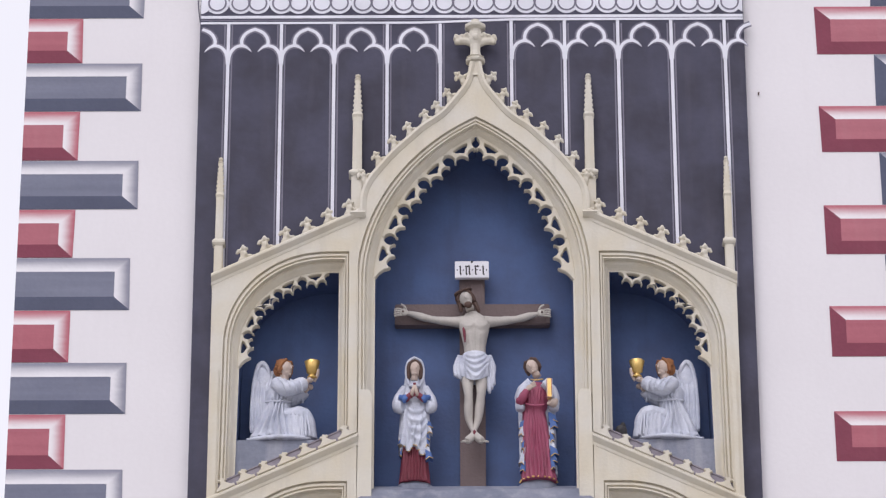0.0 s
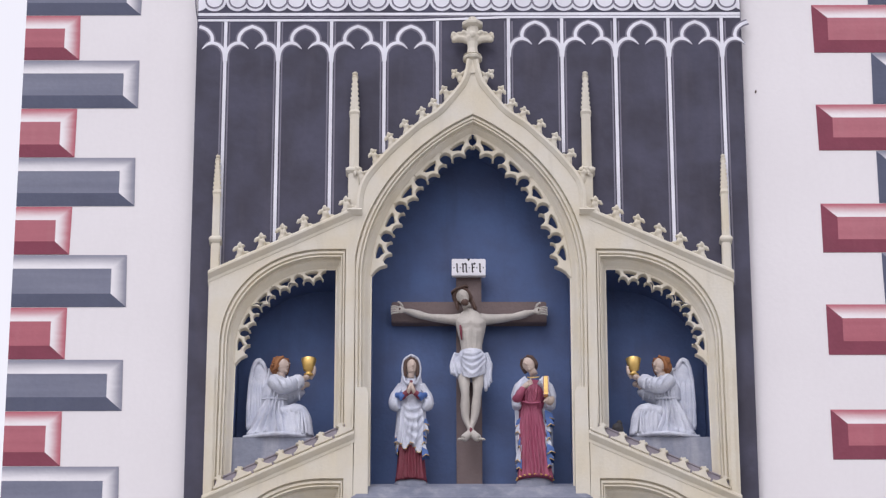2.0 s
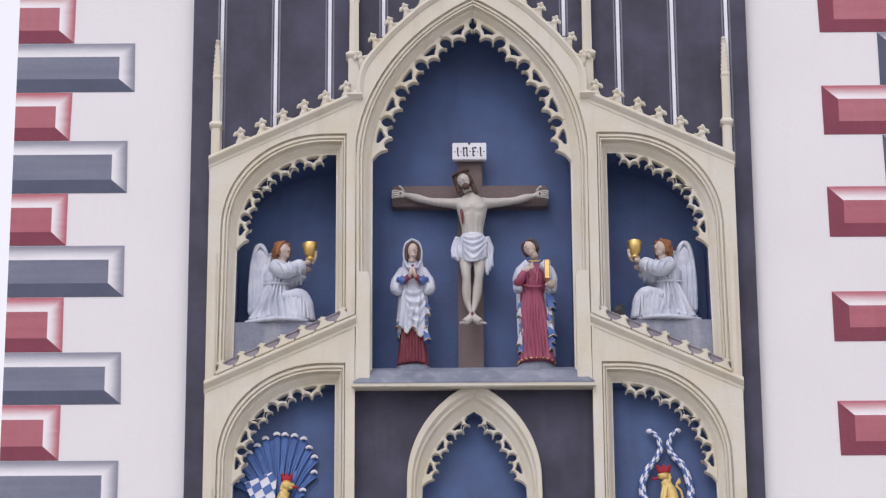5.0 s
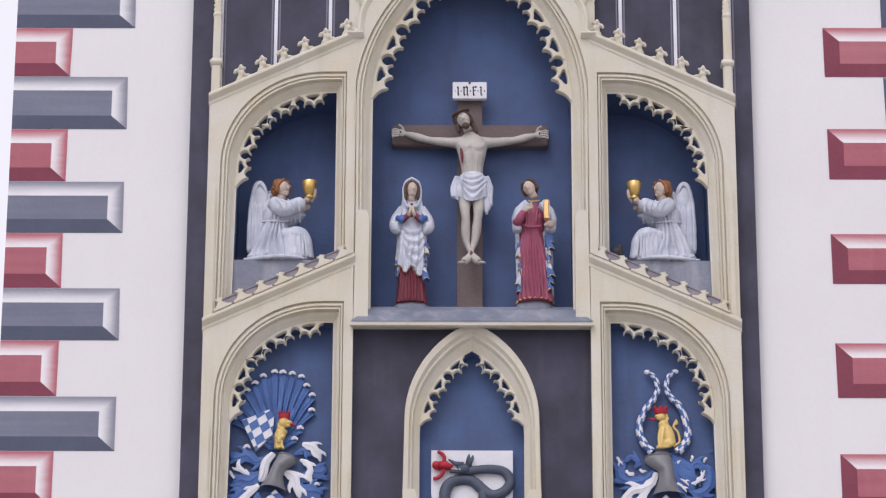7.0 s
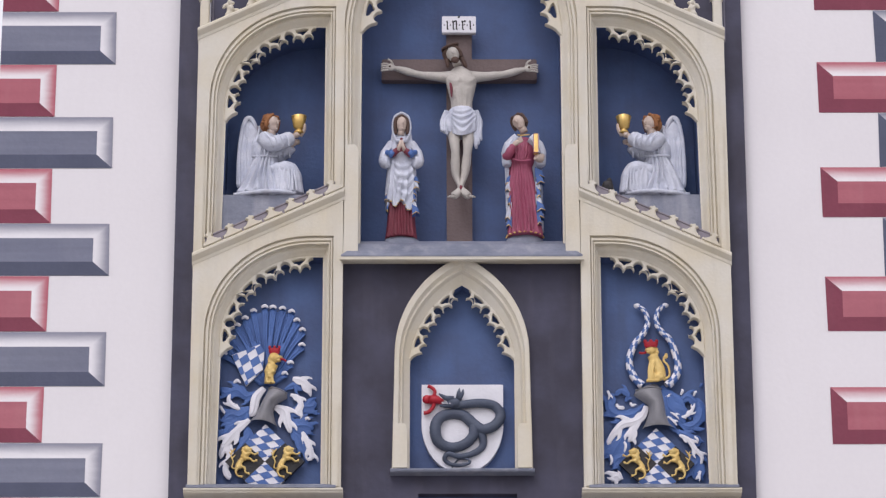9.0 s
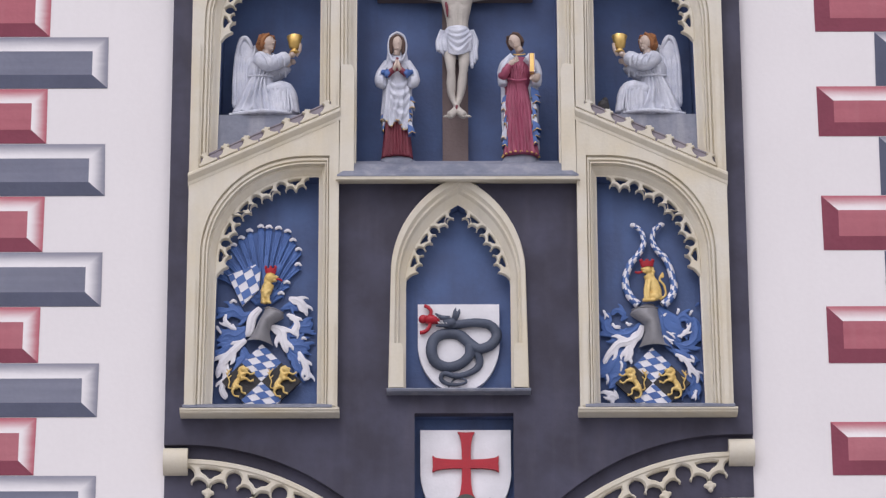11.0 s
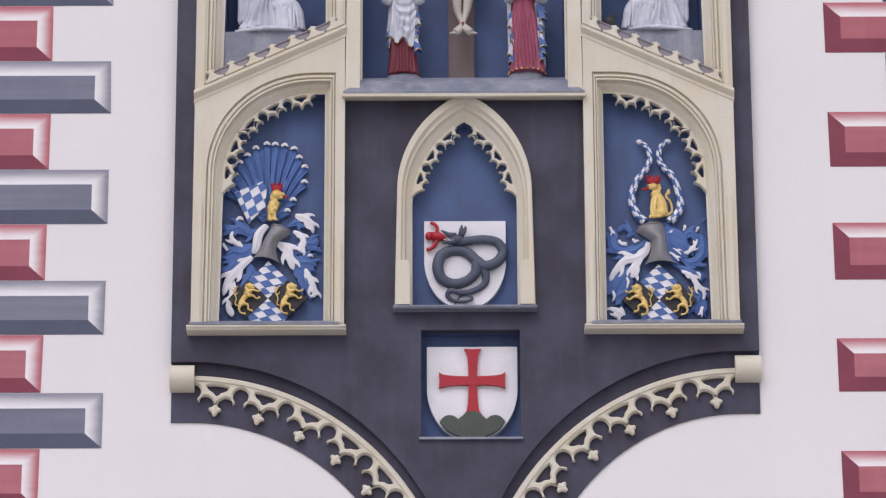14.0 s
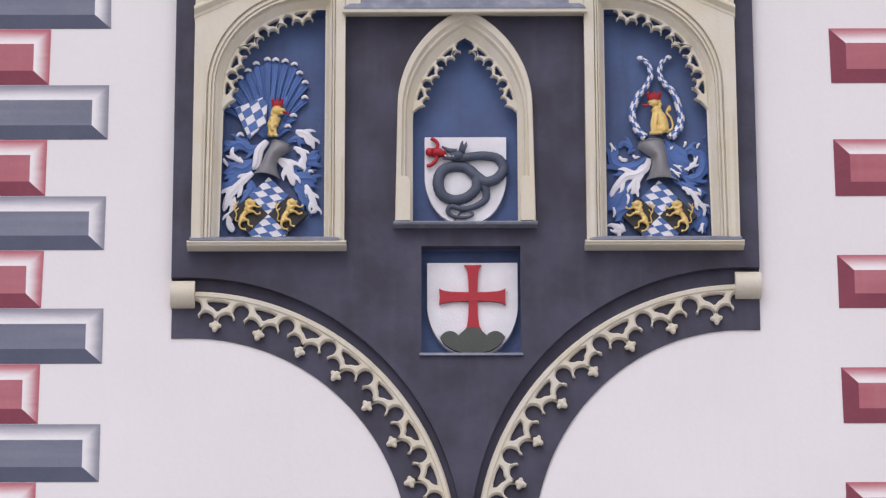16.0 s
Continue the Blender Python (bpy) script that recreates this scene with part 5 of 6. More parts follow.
# kneeling winged figures with cups
for s in (-1, 1):
    bm = bmesh.new()

    def P(x, y, z):
        """Places of the left figure, or mirrored for the right one."""
        return (x, y, z) if s < 0 else (2 * XC - x, y, z)
    mx = lambda x: x if s < 0 else 2 * XC - x
    fl = -s
    drape(bm, [(13.425, mx(-1.360), 0.06, 0.268, 0.135), (13.46, mx(-1.365), 0.06, 0.262, 0.132), (13.54, mx(-1.385), 0.06, 0.205, 0.125), (13.64, mx(-1.395), 0.06, 0.150, 0.115), (13.75, mx(-1.39), 0.06, 0.106, 0.098), (13.78, mx(-1.385), 0.06, 0.100, 0.094), (13.81, mx(-1.38), 0.06, 0.114, 0.104), (13.89, mx(-1.375), 0.06, 0.116, 0.104), (13.965, mx(-1.365), 0.06, 0.086, 0.08), (14.0, mx(-1.36), 0.06, 0.05, 0.05)], 0,
          [(fl * u0, 13.80, fl * u1, 13.43, am, 0.06) for u0, u1, am in ((-0.55, -0.80, 0.020), (-0.30, -0.55, 0.026), (-0.05, -0.30, 0.022), (0.18, -0.04, 0.026), (0.40, 0.22, 0.020), (0.62, 0.48, 0.016))] + [(fl * u0, 13.95, fl * u1, 13.79, 0.010, 0.08) for u0, u1 in ((-0.4, -0.25), (-0.1, -0.02), (0.2, 0.2))],
          [(fl * -0.55, 13.50, 0.4, 0.035, 0.014, 0.016), (fl * 0.05, 13.475, 0.4, 0.030, 0.012, 0.014)], n=120)
    for k in range(2):  # hem spread on the ground, knee under the cloth
        tube(bm, spline([P(-1.625 + 0.02 * k, -0.02, 13.445), P(-1.48, -0.085 + 0.02 * k, 13.440 + 0.012 * k), P(-1.30, -0.095, 13.446), P(-1.13, -0.06, 13.442)], 5), 0.017, 8, 0)
    tube(bm, spline([P(-1.33, -0.005, 13.655), P(-1.23, -0.02, 13.670), P(-1.165, -0.02, 13.640), P(-1.135, -0.02, 13.545), P(-1.118, -0.02, 13.445)], 4), [0.058] * 4 + [0.064] * 4 + [0.058] * 4 + [0.052] * 4 + [0.050], 12, 0)
    drape(bm, [(13.43, mx(-1.235), 0.0, 0.130, 0.090), (13.55, mx(-1.235), 0.0, 0.118, 0.084), (13.64, mx(-1.24), 0.0, 0.108, 0.074), (13.685, mx(-1.25), 0.0, 0.080, 0.050)], 0, [(fl * u0, 13.68, fl * (u0 + 0.1), 13.43, 0.010, 0.07) for u0 in (-0.5, -0.2, 0.1, 0.4, 0.7)], step=5, n=60)
    for k in range(3):
        tube(bm, spline([P(-1.20 + 0.025 * k, -0.070, 13.690 - 0.012 * k), P(-1.185 + 0.022 * k, -0.082, 13.58), P(-1.19 + 0.034 * k, -0.078, 13.45)], 4), [0.006] * 4 + [0.011] * 4 + [0.013], 7, 0)
    tube(bm, spline([P(-1.49, 0.0, 13.785), P(-1.38, -0.050, 13.772), P(-1.285, 0.0, 13.785)], 4), 0.010, 7, 0)
    for dy, dz in ((-0.055, 0.0), (0.10, -0.03)):
        tube(bm, spline([P(-1.40, 0.03 + dy, 13.935), P(-1.335, dy - 0.02, 13.865 + dz), P(-1.25, dy - 0.03, 13.875 + dz), P(-1.185, dy * 0.5 - 0.02, 13.925 + dz)], 4), [0.062] * 4 + [0.064] * 4 + [0.060] * 4 + [0.054], 12, 0)
        tube(bm, [P(-1.195, dy * 0.5 - 0.02, 13.918 + dz), P(-1.150, dy * 0.45 - 0.02, 13.945 + dz)], [0.030, 0.022], 8, 2)
        ball(bm, P(-1.135, dy * 0.45 - 0.015, 13.955 + dz), (0.028, 0.03, 0.024), 2, 2)
        for k in range(4):
            tube(bm, spline([P(-1.39 + 0.052 * k, dy - 0.055, 13.945 - 0.006 * k), P(-1.345 + 0.048 * k, dy - 0.092, 13.885), P(-1.315 + 0.042 * k, dy - 0.070, 13.815 + dz)], 4), [0.005] * 4 + [0.009] * 4 + [0.006], 6, 0)
    cup = ((0.0, 13.985), (0.045, 13.985), (0.040, 14.0), (0.022, 14.015), (0.026, 14.022), (0.048, 14.035), (0.055, 14.08), (0.068, 14.128), (0.062, 14.132), (0.047, 14.08), (0.0, 14.05))
    loft(bm, [[(mx(-1.118) + 0.92 * r * math.cos(a), -0.03 + 0.92 * r * math.sin(a), z - 0.012) for a in (2 * math.pi * k / 20 for k in range(20))] for r, z in cup], closed=True, mi=3, smooth=True)
    tube(bm, spline([P(-1.105, -0.02, 13.95), P(-1.075, -0.035, 14.0), P(-1.072, -0.04, 14.05)], 3), 0.014, 7, 2)
    head(bm, P(-1.338, 0.03, 14.080), 0.070, 2, 4, (0.80 * fl, -0.60), 0, 46)
    # wings: a rounded shoulder and overlapping long feathers
    ball(bm, P(-1.512, 0.075, 14.03), (0.066, 0.030, 0.115), 0, 3)
    ball(bm, P(-1.465, 0.085, 13.95), (0.070, 0.028, 0.090), 0, 3)
    for k in range(7):
        x0, x1, zl = -1.575 + 0.021 * k, -1.598 + 0.026 * k, 13.545 + 0.010 * k + 0.0042 * k * k
        tube(bm, spline([P(x0 + 0.006, 0.078 - 0.004 * (k % 2), 14.06), P(x0 - 0.012, 0.062 - 0.006 * (k % 2), 13.92), P((x0 + x1) / 2 - 0.006, 0.060 - 0.006 * (k % 2), 13.76), P(x1, 0.066, zl)], 5), [0.016] * 5 + [0.018] * 5 + [0.0175] * 5 + [0.008], 8, 0, 0.7)
    tube(bm, spline([P(-1.46, 0.075, 13.99), P(-1.475, 0.050, 14.085), P(-1.515, 0.045, 14.142), P(-1.560, 0.050, 14.10), P(-1.590, 0.055, 13.93), P(-1.602, 0.062, 13.70), P(-1.604, 0.065, 13.56)], 5), [0.014] * 5 + [0.018] * 5 + [0.020] * 5 + [0.017] * 5 + [0.015] * 5 + [0.012] * 5 + [0.006], 9, 0, 0.7)
    tube(bm, spline([P(-1.435, 0.13, 13.97), P(-1.425, 0.13, 14.06), P(-1.43, 0.13, 14.085), P(-1.455, 0.13, 14.07)], 3), 0.030, 8, 0)
    statue("statue", bm, [WHITE, ROYAL, SKIN, GOLD, HAIR], "white painted kneeling winged statue holding a gilt cup")

# dark rounded lump of unknown kind, lodged on the sloping lead beside a pier
bm = bmesh.new()
ball(bm, (1.335, -0.11, 13.470), (0.046, 0.044, 0.058), 0, 3)
ball(bm, (1.350, -0.115, 13.520), (0.026, 0.026, 0.028), 0, 2)
for v in bm.verts:
    v.co += Vector(noise.noise_vector(v.co * 30)) * 0.008
tagged(mesh_from("dark_lump", bm, BLACK), "small dark brown lump on the sloping lead flashing", "lump")

# cross and its board
DEEP = (0.0, 0.155, 0.072)
cross = thing("cross", "brown painted wooden cross in the blue niche", "cross", at=DEEP)
bm = bmesh.new()
box(bm, 0.062, 0.268, 0.06, BACK - 0.157, 12.97, 14.93, 0.006)
part("post", bm, WOOD, cross)
bm = bmesh.new()
box(bm, -0.463, 0.795, 0.05, BACK - 0.158, 14.482, 14.665, 0.008)
part("crossbeam", bm, WOOD, cross)
sign = thing("sign", "white board with four black gothic letters above the cross", "sign", at=DEEP)
bm = bmesh.new()
box(bm, 0.026, 0.302, -0.01, 0.034, 14.87, 15.022, 0.005)
part("board", bm, SHIELDWHITE, sign)


def stem(bm, x, z0, z1, w=0.011):
    """One broken stroke of gothic lettering with lozenge feet."""
    prism(bm, [(x - w * 1.0, z1 - 0.006), (x - w * 0.1, z1 + 0.006), (x + w * 0.5, z1 - 0.006), (x + w * 0.5, z0 + 0.010), (x + w * 1.2, z0 + 0.004), (x + w * 0.3, z0 - 0.006), (x - w * 0.5, z0 + 0.006), (x - w * 0.5, z1 - 0.016)], -0.0125, -0.0085)


for shape, xs in (("i", (0.070,)), ("n", (0.118, 0.144)), ("r", (0.194,)), ("i", (0.256,))):
    bm = bmesh.new()
    for x in xs:
        stem(bm, x, 14.900, 14.978)
    if shape == "n":
        prism(bm, [(0.118, 14.974), (0.142, 14.984), (0.146, 14.976), (0.122, 14.964)], -0.0130, -0.0085)
    if shape == "r":
        prism(bm, [(0.194, 14.972), (0.212, 14.986), (0.224, 14.974), (0.214, 14.966)], -0.0130, -0.0085)
        prism(bm, [(0.197, 14.942), (0.214, 14.948), (0.214, 14.941), (0.197, 14.935)], -0.0130, -0.0085)
    part("letter", bm, BLACK, sign)
for x in (0.045, 0.095, 0.169, 0.231, 0.283):
    bm = bmesh.new()
    ball(bm, (x, -0.011, 14.940), (0.006, 0.003, 0.007), 0, 1)
    part("dot", bm, BLACK, sign)
bm = bmesh.new()
ball(bm, (0.164, -0.014, 15.012), (0.011, 0.006, 0.012), 0, 1)
part("nail", bm, BLACK, sign)

# ---- shields and arms in the lower niches ----


def shield_outline(x0, x1, z1, zmid, z0, n=14):
    """Flat top, straight flanks and a rounded foot."""
    c, hw = (x0 + x1) / 2, (x1 - x0) / 2
    left = [(c - hw * math.cos(math.pi / 2 * i / n) ** 0.8, zmid - (zmid - z0) * math.sin(math.pi / 2 * i / n) ** 1.15) for i in range(n + 1)]
    right_ = [(2 * c - x, z) for x, z in reversed(left[:-1])]
    return [(x1, z1), (x0, z1)] + left + right_


def cut(poly, clip):
    """What of one outline lies inside a convex one (both turning left)."""
    out = list(poly)
    for (ax, az), (bx, bz) in zip(clip, clip[1:] + clip[:1]):
        src, out = out, []
        ins = lambda p: (bx - ax) * (p[1] - az) - (bz - az) * (p[0] - ax) >= -1e-9
        for p, q in zip(src, src[1:] + src[:1]):
            if ins(p):
                out.append(p)
            if ins(p) != ins(q):
                d1 = (bx - ax) * (p[1] - az) - (bz - az) * (p[0] - ax)
                d2 = (bx - ax) * (q[1] - az) - (bz - az) * (q[0] - ax)
                t = d1 / (d1 - d2)
                out.append((p[0] + (q[0] - p[0]) * t, p[1] + (q[1] - p[1]) * t))
        if not out:
            return out
    return out


def lozengy(parent, clip, e1, e2, y):
    """A white field with slanting blue lozenges, each a piece of its own."""
    bm = bmesh.new()
    prism(bm, clip, y, y + 0.03)
    field = part("field", bm, SHIELDWHITE, parent)
    cx, cz = sum(p[0] for p in clip) / len(clip), sum(p[1] for p in clip) / len(clip)
    for i in range(-7, 8):
        for j in range(-7, 8):
            if (i + j) % 2:
                continue
            o = (cx + i * e1[0] + j * e2[0], cz + i * e1[1] + j * e2[1])
            q = [o, (o[0] + e1[0], o[1] + e1[1]), (o[0] + e1[0] + e2[0], o[1] + e1[1] + e2[1]), (o[0] + e2[0], o[1] + e2[1])]
            q = cut(q, clip)
            if len(q) > 2:
                bm = bmesh.new()
                prism(bm, q, y - 0.004, y + 0.01)
                part("lozenge", bm, ROYAL, field)


def beast(bm, x, z, k, s, y, sit=False):
    """A heraldic beast in relief, facing s: body, mane, head, limbs and a curled tail."""
    Q = lambda u, v, d=0.0: (x + s * u * k, y - d * k, z + v * k)
    if sit:
        tube(bm, spline([Q(-0.25, -0.75), Q(-0.22, -0.3), Q(-0.02, 0.15), Q(0.1, 0.45)], 4), [v * k for v in [0.30] * 4 + [0.30] * 4 + [0.27] * 4 + [0.22]], 10, 0, 0.7)
        for u in (0.18, 0.02):
            tube(bm, spline([Q(u, 0.1, 0.15), Q(u + 0.1, -0.4, 0.2), Q(u + 0.1, -0.9, 0.2), Q(u + 0.24, -0.95, 0.2)], 3), 0.085 * k, 7)
        ball(bm, Q(-0.2, -0.72, 0.15), (0.27 * k, 0.15 * k, 0.24 * k))
        tube(bm, [Q(-0.2, -0.92, 0.2), Q(0.12, -0.95, 0.2)], 0.08 * k, 7)
        tube(bm, spline([Q(-0.42, -0.85), Q(-0.72, -0.6), Q(-0.66, -0.1), Q(-0.45, 0.2), Q(-0.62, 0.55)], 5), 0.06 * k, 7)
        ball(bm, Q(-0.58, 0.38), (0.11 * k, 0.05 * k, 0.13 * k))
        hz, hu = 0.66, 0.14
    else:
        tube(bm, spline([Q(-0.35, -0.5), Q(-0.25, -0.1), Q(-0.02, 0.2), Q(0.12, 0.5)], 4), [v * k for v in [0.2] * 4 + [0.17] * 4 + [0.25] * 4 + [0.24]], 10, 0, 0.7)
        for pts in ([(0.1, 0.38), (0.40, 0.50), (0.66, 0.40), (0.84, 0.50)], [(0.05, 0.12), (0.38, 0.12), (0.60, -0.06), (0.78, 0.02)], [(-0.28, -0.38), (0.06, -0.46), (0.10, -0.76), (0.32, -0.84)], [(-0.35, -0.45), (-0.48, -0.72), (-0.36, -0.98), (-0.12, -1.04)]):
            tube(bm, spline([Q(u, v, 0.1) for u, v in pts], 3), [k * w_ for w_ in (0.13, 0.115, 0.10, 0.085, 0.075, 0.065, 0.06, 0.06, 0.065, 0.06)], 7)
            du, dv = pts[-1]
            for e_ in (-0.07, 0.0, 0.07):
                tube(bm, [Q(du - 0.04, dv + e_ * 0.5, 0.12), Q(du + 0.10, dv + e_ * 1.5 - 0.02, 0.12)], [0.045 * k, 0.012 * k], 5)
        tube(bm, spline([Q(-0.4, -0.5), Q(-0.72, -0.42), Q(-0.66, -0.02), Q(-0.80, 0.34), Q(-0.64, 0.72)], 5), 0.048 * k, 7)
        for u, v, eu, ev in ((-0.78, 0.40, -0.95, 0.62), (-0.70, 0.20, -0.50, 0.42), (-0.68, 0.62, -0.52, 0.86), (-0.74, 0.55, -0.88, 0.84)):
            tube(bm, [Q(u, v), Q((u + eu) / 2, (v + ev) / 2 + 0.02), Q(eu, ev)], [0.04 * k, 0.045 * k, 0.012 * k], 6)
        for e_ in range(6):
            tube(bm, [Q(0.0 + 0.03 * e_, 0.55 - 0.08 * e_, 0.16), Q(-0.16 + 0.05 * e_, 0.46 - 0.10 * e_, 0.16)], [0.07 * k, 0.015 * k], 5)
        hz, hu = 0.72, 0.2
    ball(bm, Q(hu, hz, 0.1), (0.22 * k, 0.17 * k, 0.22 * k))
    ball(bm, Q(hu + 0.2, hz + 0.02, 0.14), (0.14 * k, 0.11 * k, 0.09 * k))
    ball(bm, Q(hu + 0.16, hz - 0.12, 0.14), (0.12 * k, 0.09 * k, 0.05 * k))
    for i in range(7):
        a = radians(60 + 40 * i)
        ball(bm, Q(hu - 0.1 + 0.2 * math.cos(a), hz - 0.08 + 0.24 * math.sin(a), 0.08), (0.1 * k, 0.08 * k, 0.1 * k), 0, 1)
    ball(bm, Q(hu - 0.02, hz + 0.22, 0.1), (0.06 * k, 0.05 * k, 0.08 * k), 0, 1)
    return Q(hu, hz)


def quartered(parent, cx, cz, r, y, s):
    """A square shield on its corner: blue-white lozenges above and below, gilt beasts on black at the sides."""
    lo = 10.985
    for dx, dz in ((0, 1), (0, -1)):
        q = [(cx, cz), (cx + r / 2, cz + dz * r / 2), (cx, cz + dz * r), (cx - r / 2, cz + dz * r / 2)]
        if dz < 0:
            q = q[::-1]
        q = cut(q, [(cx - 1, lo), (cx + 1, lo), (cx + 1, lo + 2), (cx - 1, lo + 2)])
        lozengy(parent, q, (0.068, 0.018), (-0.044, 0.046), y)
    for d in (-1, 1):
        q = [(cx, cz), (cx + d * r / 2, cz + r / 2), (cx + d * r, cz), (cx + d * r / 2, cz - r / 2)]
        if d > 0:
            q = q[::-1]
        bm = bmesh.new()
        prism(bm, q, y - 0.001, y + 0.03)
        f = part("black_field", bm, BLACK, parent)
        bm = bmesh.new()
        beast(bm, cx + d * r * 0.53, cz + 0.0, 0.125, s, y - 0.012)
        part("gilt_beast", fuse(bm, 0.0045), YELLOW, f)


def leaf(parent, pts, w, y, mat_, name="mantling_leaf", lobes=0, blunt=False):
    """A curling leaf of the mantling in relief: fat in the middle, drawn out at its tip, with side lobes."""
    bm = bmesh.new()
    sp = spline([(x, y - 0.012 * math.sin(math.pi * i / max(1, len(pts) - 1)), z) for i, (x, z) in enumerate(pts)], 5)
    n = len(sp) - 1
    rad = [w * (0.35 + 0.65 * math.sin(math.pi * min(1, 0.12 + 0.85 * i / n))) for i in range(n + 1)]
    rad[-1] = w * 0.12
    if blunt:
        rad = [w * (0.3 + 0.7 * i / n) for i in range(n + 1)]
    if not blunt:
        rad[-1], rad[-2] = w * 0.04, w * 0.25
    tube(bm, sp, rad, 10, 0, 0.45 if blunt else 0.30)
    for k in range(lobes * 2):
        i = int(n * (0.16 + 0.70 * k / max(1, lobes * 2)))
        d = (sp[min(n, i + 1)] - sp[max(0, i - 1)]).normalized()
        side_ = Vector((-d.z, 0, d.x)) * (1 if k % 2 else -1)
        r0 = rad[i]
        lb_ = spline([sp[i] - d * r0 * 0.7, sp[i] + side_ * r0 * 0.75 + d * r0 * 0.3, sp[i] + d * r0 * 1.5 + side_ * r0 * 1.7, sp[i] + d * r0 * 2.9 + side_ * r0 * 1.75], 3)
        tube(bm, lb_, [r0 * q for q in (0.75, 0.82, 0.84, 0.80, 0.72, 0.62, 0.50, 0.36, 0.20, 0.03)], 8, 0, 0.28)
    sp2 = [q + Vector((0, -0.30 * rad[i_], 0)) for i_, q in enumerate(sp)]
    if not blunt and w > 0.02:  # a raised midrib
        tube(bm, sp2[1:-2], [0.16 * r_ for r_ in rad[1:-2]], 5, 0, 1.0)
    return part(name, fuse(bm, 0.0045) if lobes else bm, mat_, parent)


def mantle(parent, pts, w, m_, lb, lift):
    """One curling leaf of the mantling; white ones lie in front of blue ones."""
    white = m_ is SHIELDWHITE
    leaf(parent, pts, w * (0.88 if white else 0.98), YB - (lift if white else 0.016), m_, lobes=(lb + 1) // 2 if white else lb)


# arms with a feather fan
arms = thing("coat_of_arms", "painted relief arms with blue feather fan, helmet and blue-white lozenges", "coat of arms", "relief coats of arms", at=(0.0, 0.032, 0.015))
YB = 0.01
quartered(arms, -1.343, 11.195, 0.305, -0.055, 1)
fan = [(-1.682, 12.10), (-1.679, 12.165), (-1.640, 12.235), (-1.581, 12.335), (-1.520, 12.395), (-1.452, 12.455), (-1.365, 12.489), (-1.300, 12.485), (-1.225, 12.475), (-1.153, 12.449), (-1.111, 12.375), (-1.067, 12.295), (-1.069, 12.169), (-1.156, 12.020), (-1.20, 11.93)]
for i, (x, z) in enumerate(fan):
    bx, bz = -1.38 + 0.006 * i, 11.84
    mxx, mzz = bx + (x - bx) * 0.55 - 0.02 * (7 - i) / 7, bz + (z - bz) * 0.62
    f = leaf(arms, [(bx, bz), (mxx, mzz), (x - 0.002, z - 0.002)], 0.026, YB - 0.014, ROYAL, "feather", 0, True)
    for q in (-0.011, 0.011):
        leaf(arms, [(bx, bz), (mxx + q, mzz), (x + q * 1.6, z - 0.03)], 0.009, YB - 0.024, ROYAL, "feather_rib", 0, True)
    sd = 1 if i > 4 else -1
    bm = bmesh.new()
    tube(bm, spline([(x - sd * 0.028, YB - 0.035, z - 0.008), (x, YB - 0.042, z + 0.006), (x + sd * 0.026, YB - 0.04, z - 0.012)], 4), [0.007, 0.012, 0.014, 0.014, 0.014, 0.013, 0.011, 0.008, 0.004], 7, 0, 0.6)
    part("feather_tip", bm, SHIELDWHITE, f, "white feather tip")
    if i % 3 == 1:
        leaf(arms, [(bx, bz + 0.05), (bx + (x - bx) * 0.4, bz + (z - bz) * 0.5), (bx + (x - bx) * 0.6, bz + (z - bz) * 0.68)], 0.02, YB - 0.026, ROYAL, "feather")
bm = bmesh.new()
prism(bm, [(-1.40, 11.84)] + [(-1.38 + (x + 1.38) * 0.955, 11.84 + (z - 11.84) * 0.955) for x, z in fan] + [(-1.28, 11.84)], YB - 0.016, YB + 0.001)
part("fan_ground", bm, ROYAL, arms)
lozengy(arms, [(-1.616, 12.075), (-1.560, 11.950), (-1.500, 11.822), (-1.372, 11.955), (-1.363, 12.110), (-1.400, 12.165), (-1.500, 12.120)], (0.062, 0.044), (0.022, -0.058), -0.045)
bm = bmesh.new()
tube(bm, spline([(-1.325, -0.04, 11.84), (-1.318, -0.05, 11.93), (-1.292, -0.055, 12.0)], 4), [0.035] * 4 + [0.045] * 4 + [0.042], 10, 0, 0.7)
for dx in (-0.016, 0.018):
    tube(bm, [(-1.318 + dx, -0.06, 11.90), (-1.318 + dx * 1.3, -0.065, 11.845), (-1.30 + dx * 1.3, -0.07, 11.835)], 0.013, 7)
ball(bm, (-1.285, -0.065, 12.045), (0.046, 0.036, 0.045))
ball(bm, (-1.245, -0.07, 12.045), (0.03, 0.024, 0.018))
ball(bm, (-1.252, -0.07, 12.018), (0.024, 0.02, 0.011))
for k in range(9):
    ball(bm, (-1.31 + 0.02 * math.cos(k * 2.1), -0.075, 12.05 - 0.02 * k), (0.018, 0.012, 0.016), 0, 1)
part("crest_beast", fuse(bm, 0.005), YELLOW, arms, "gilt beast crest")


def crown(parent, x, z, y, w):
    bm = bmesh.new()
    loft(bm, [[(x + r * math.cos(a), y + r * 0.6 * math.sin(a), zz) for a in (2 * math.pi * k / 14 for k in range(14))] for r, zz in ((w * 0.8, z - 0.022), (w * 0.95, z), (w, z + 0.02), (w * 0.8, z + 0.022))], closed=True)
    for k in range(3):
        ball(bm, (x + (k - 1) * w * 0.8, y - 0.01, z + 0.03), (w * 0.3, w * 0.25, 0.018), 0, 1)
    part("crown", bm, SCARLET, parent, "red crown")


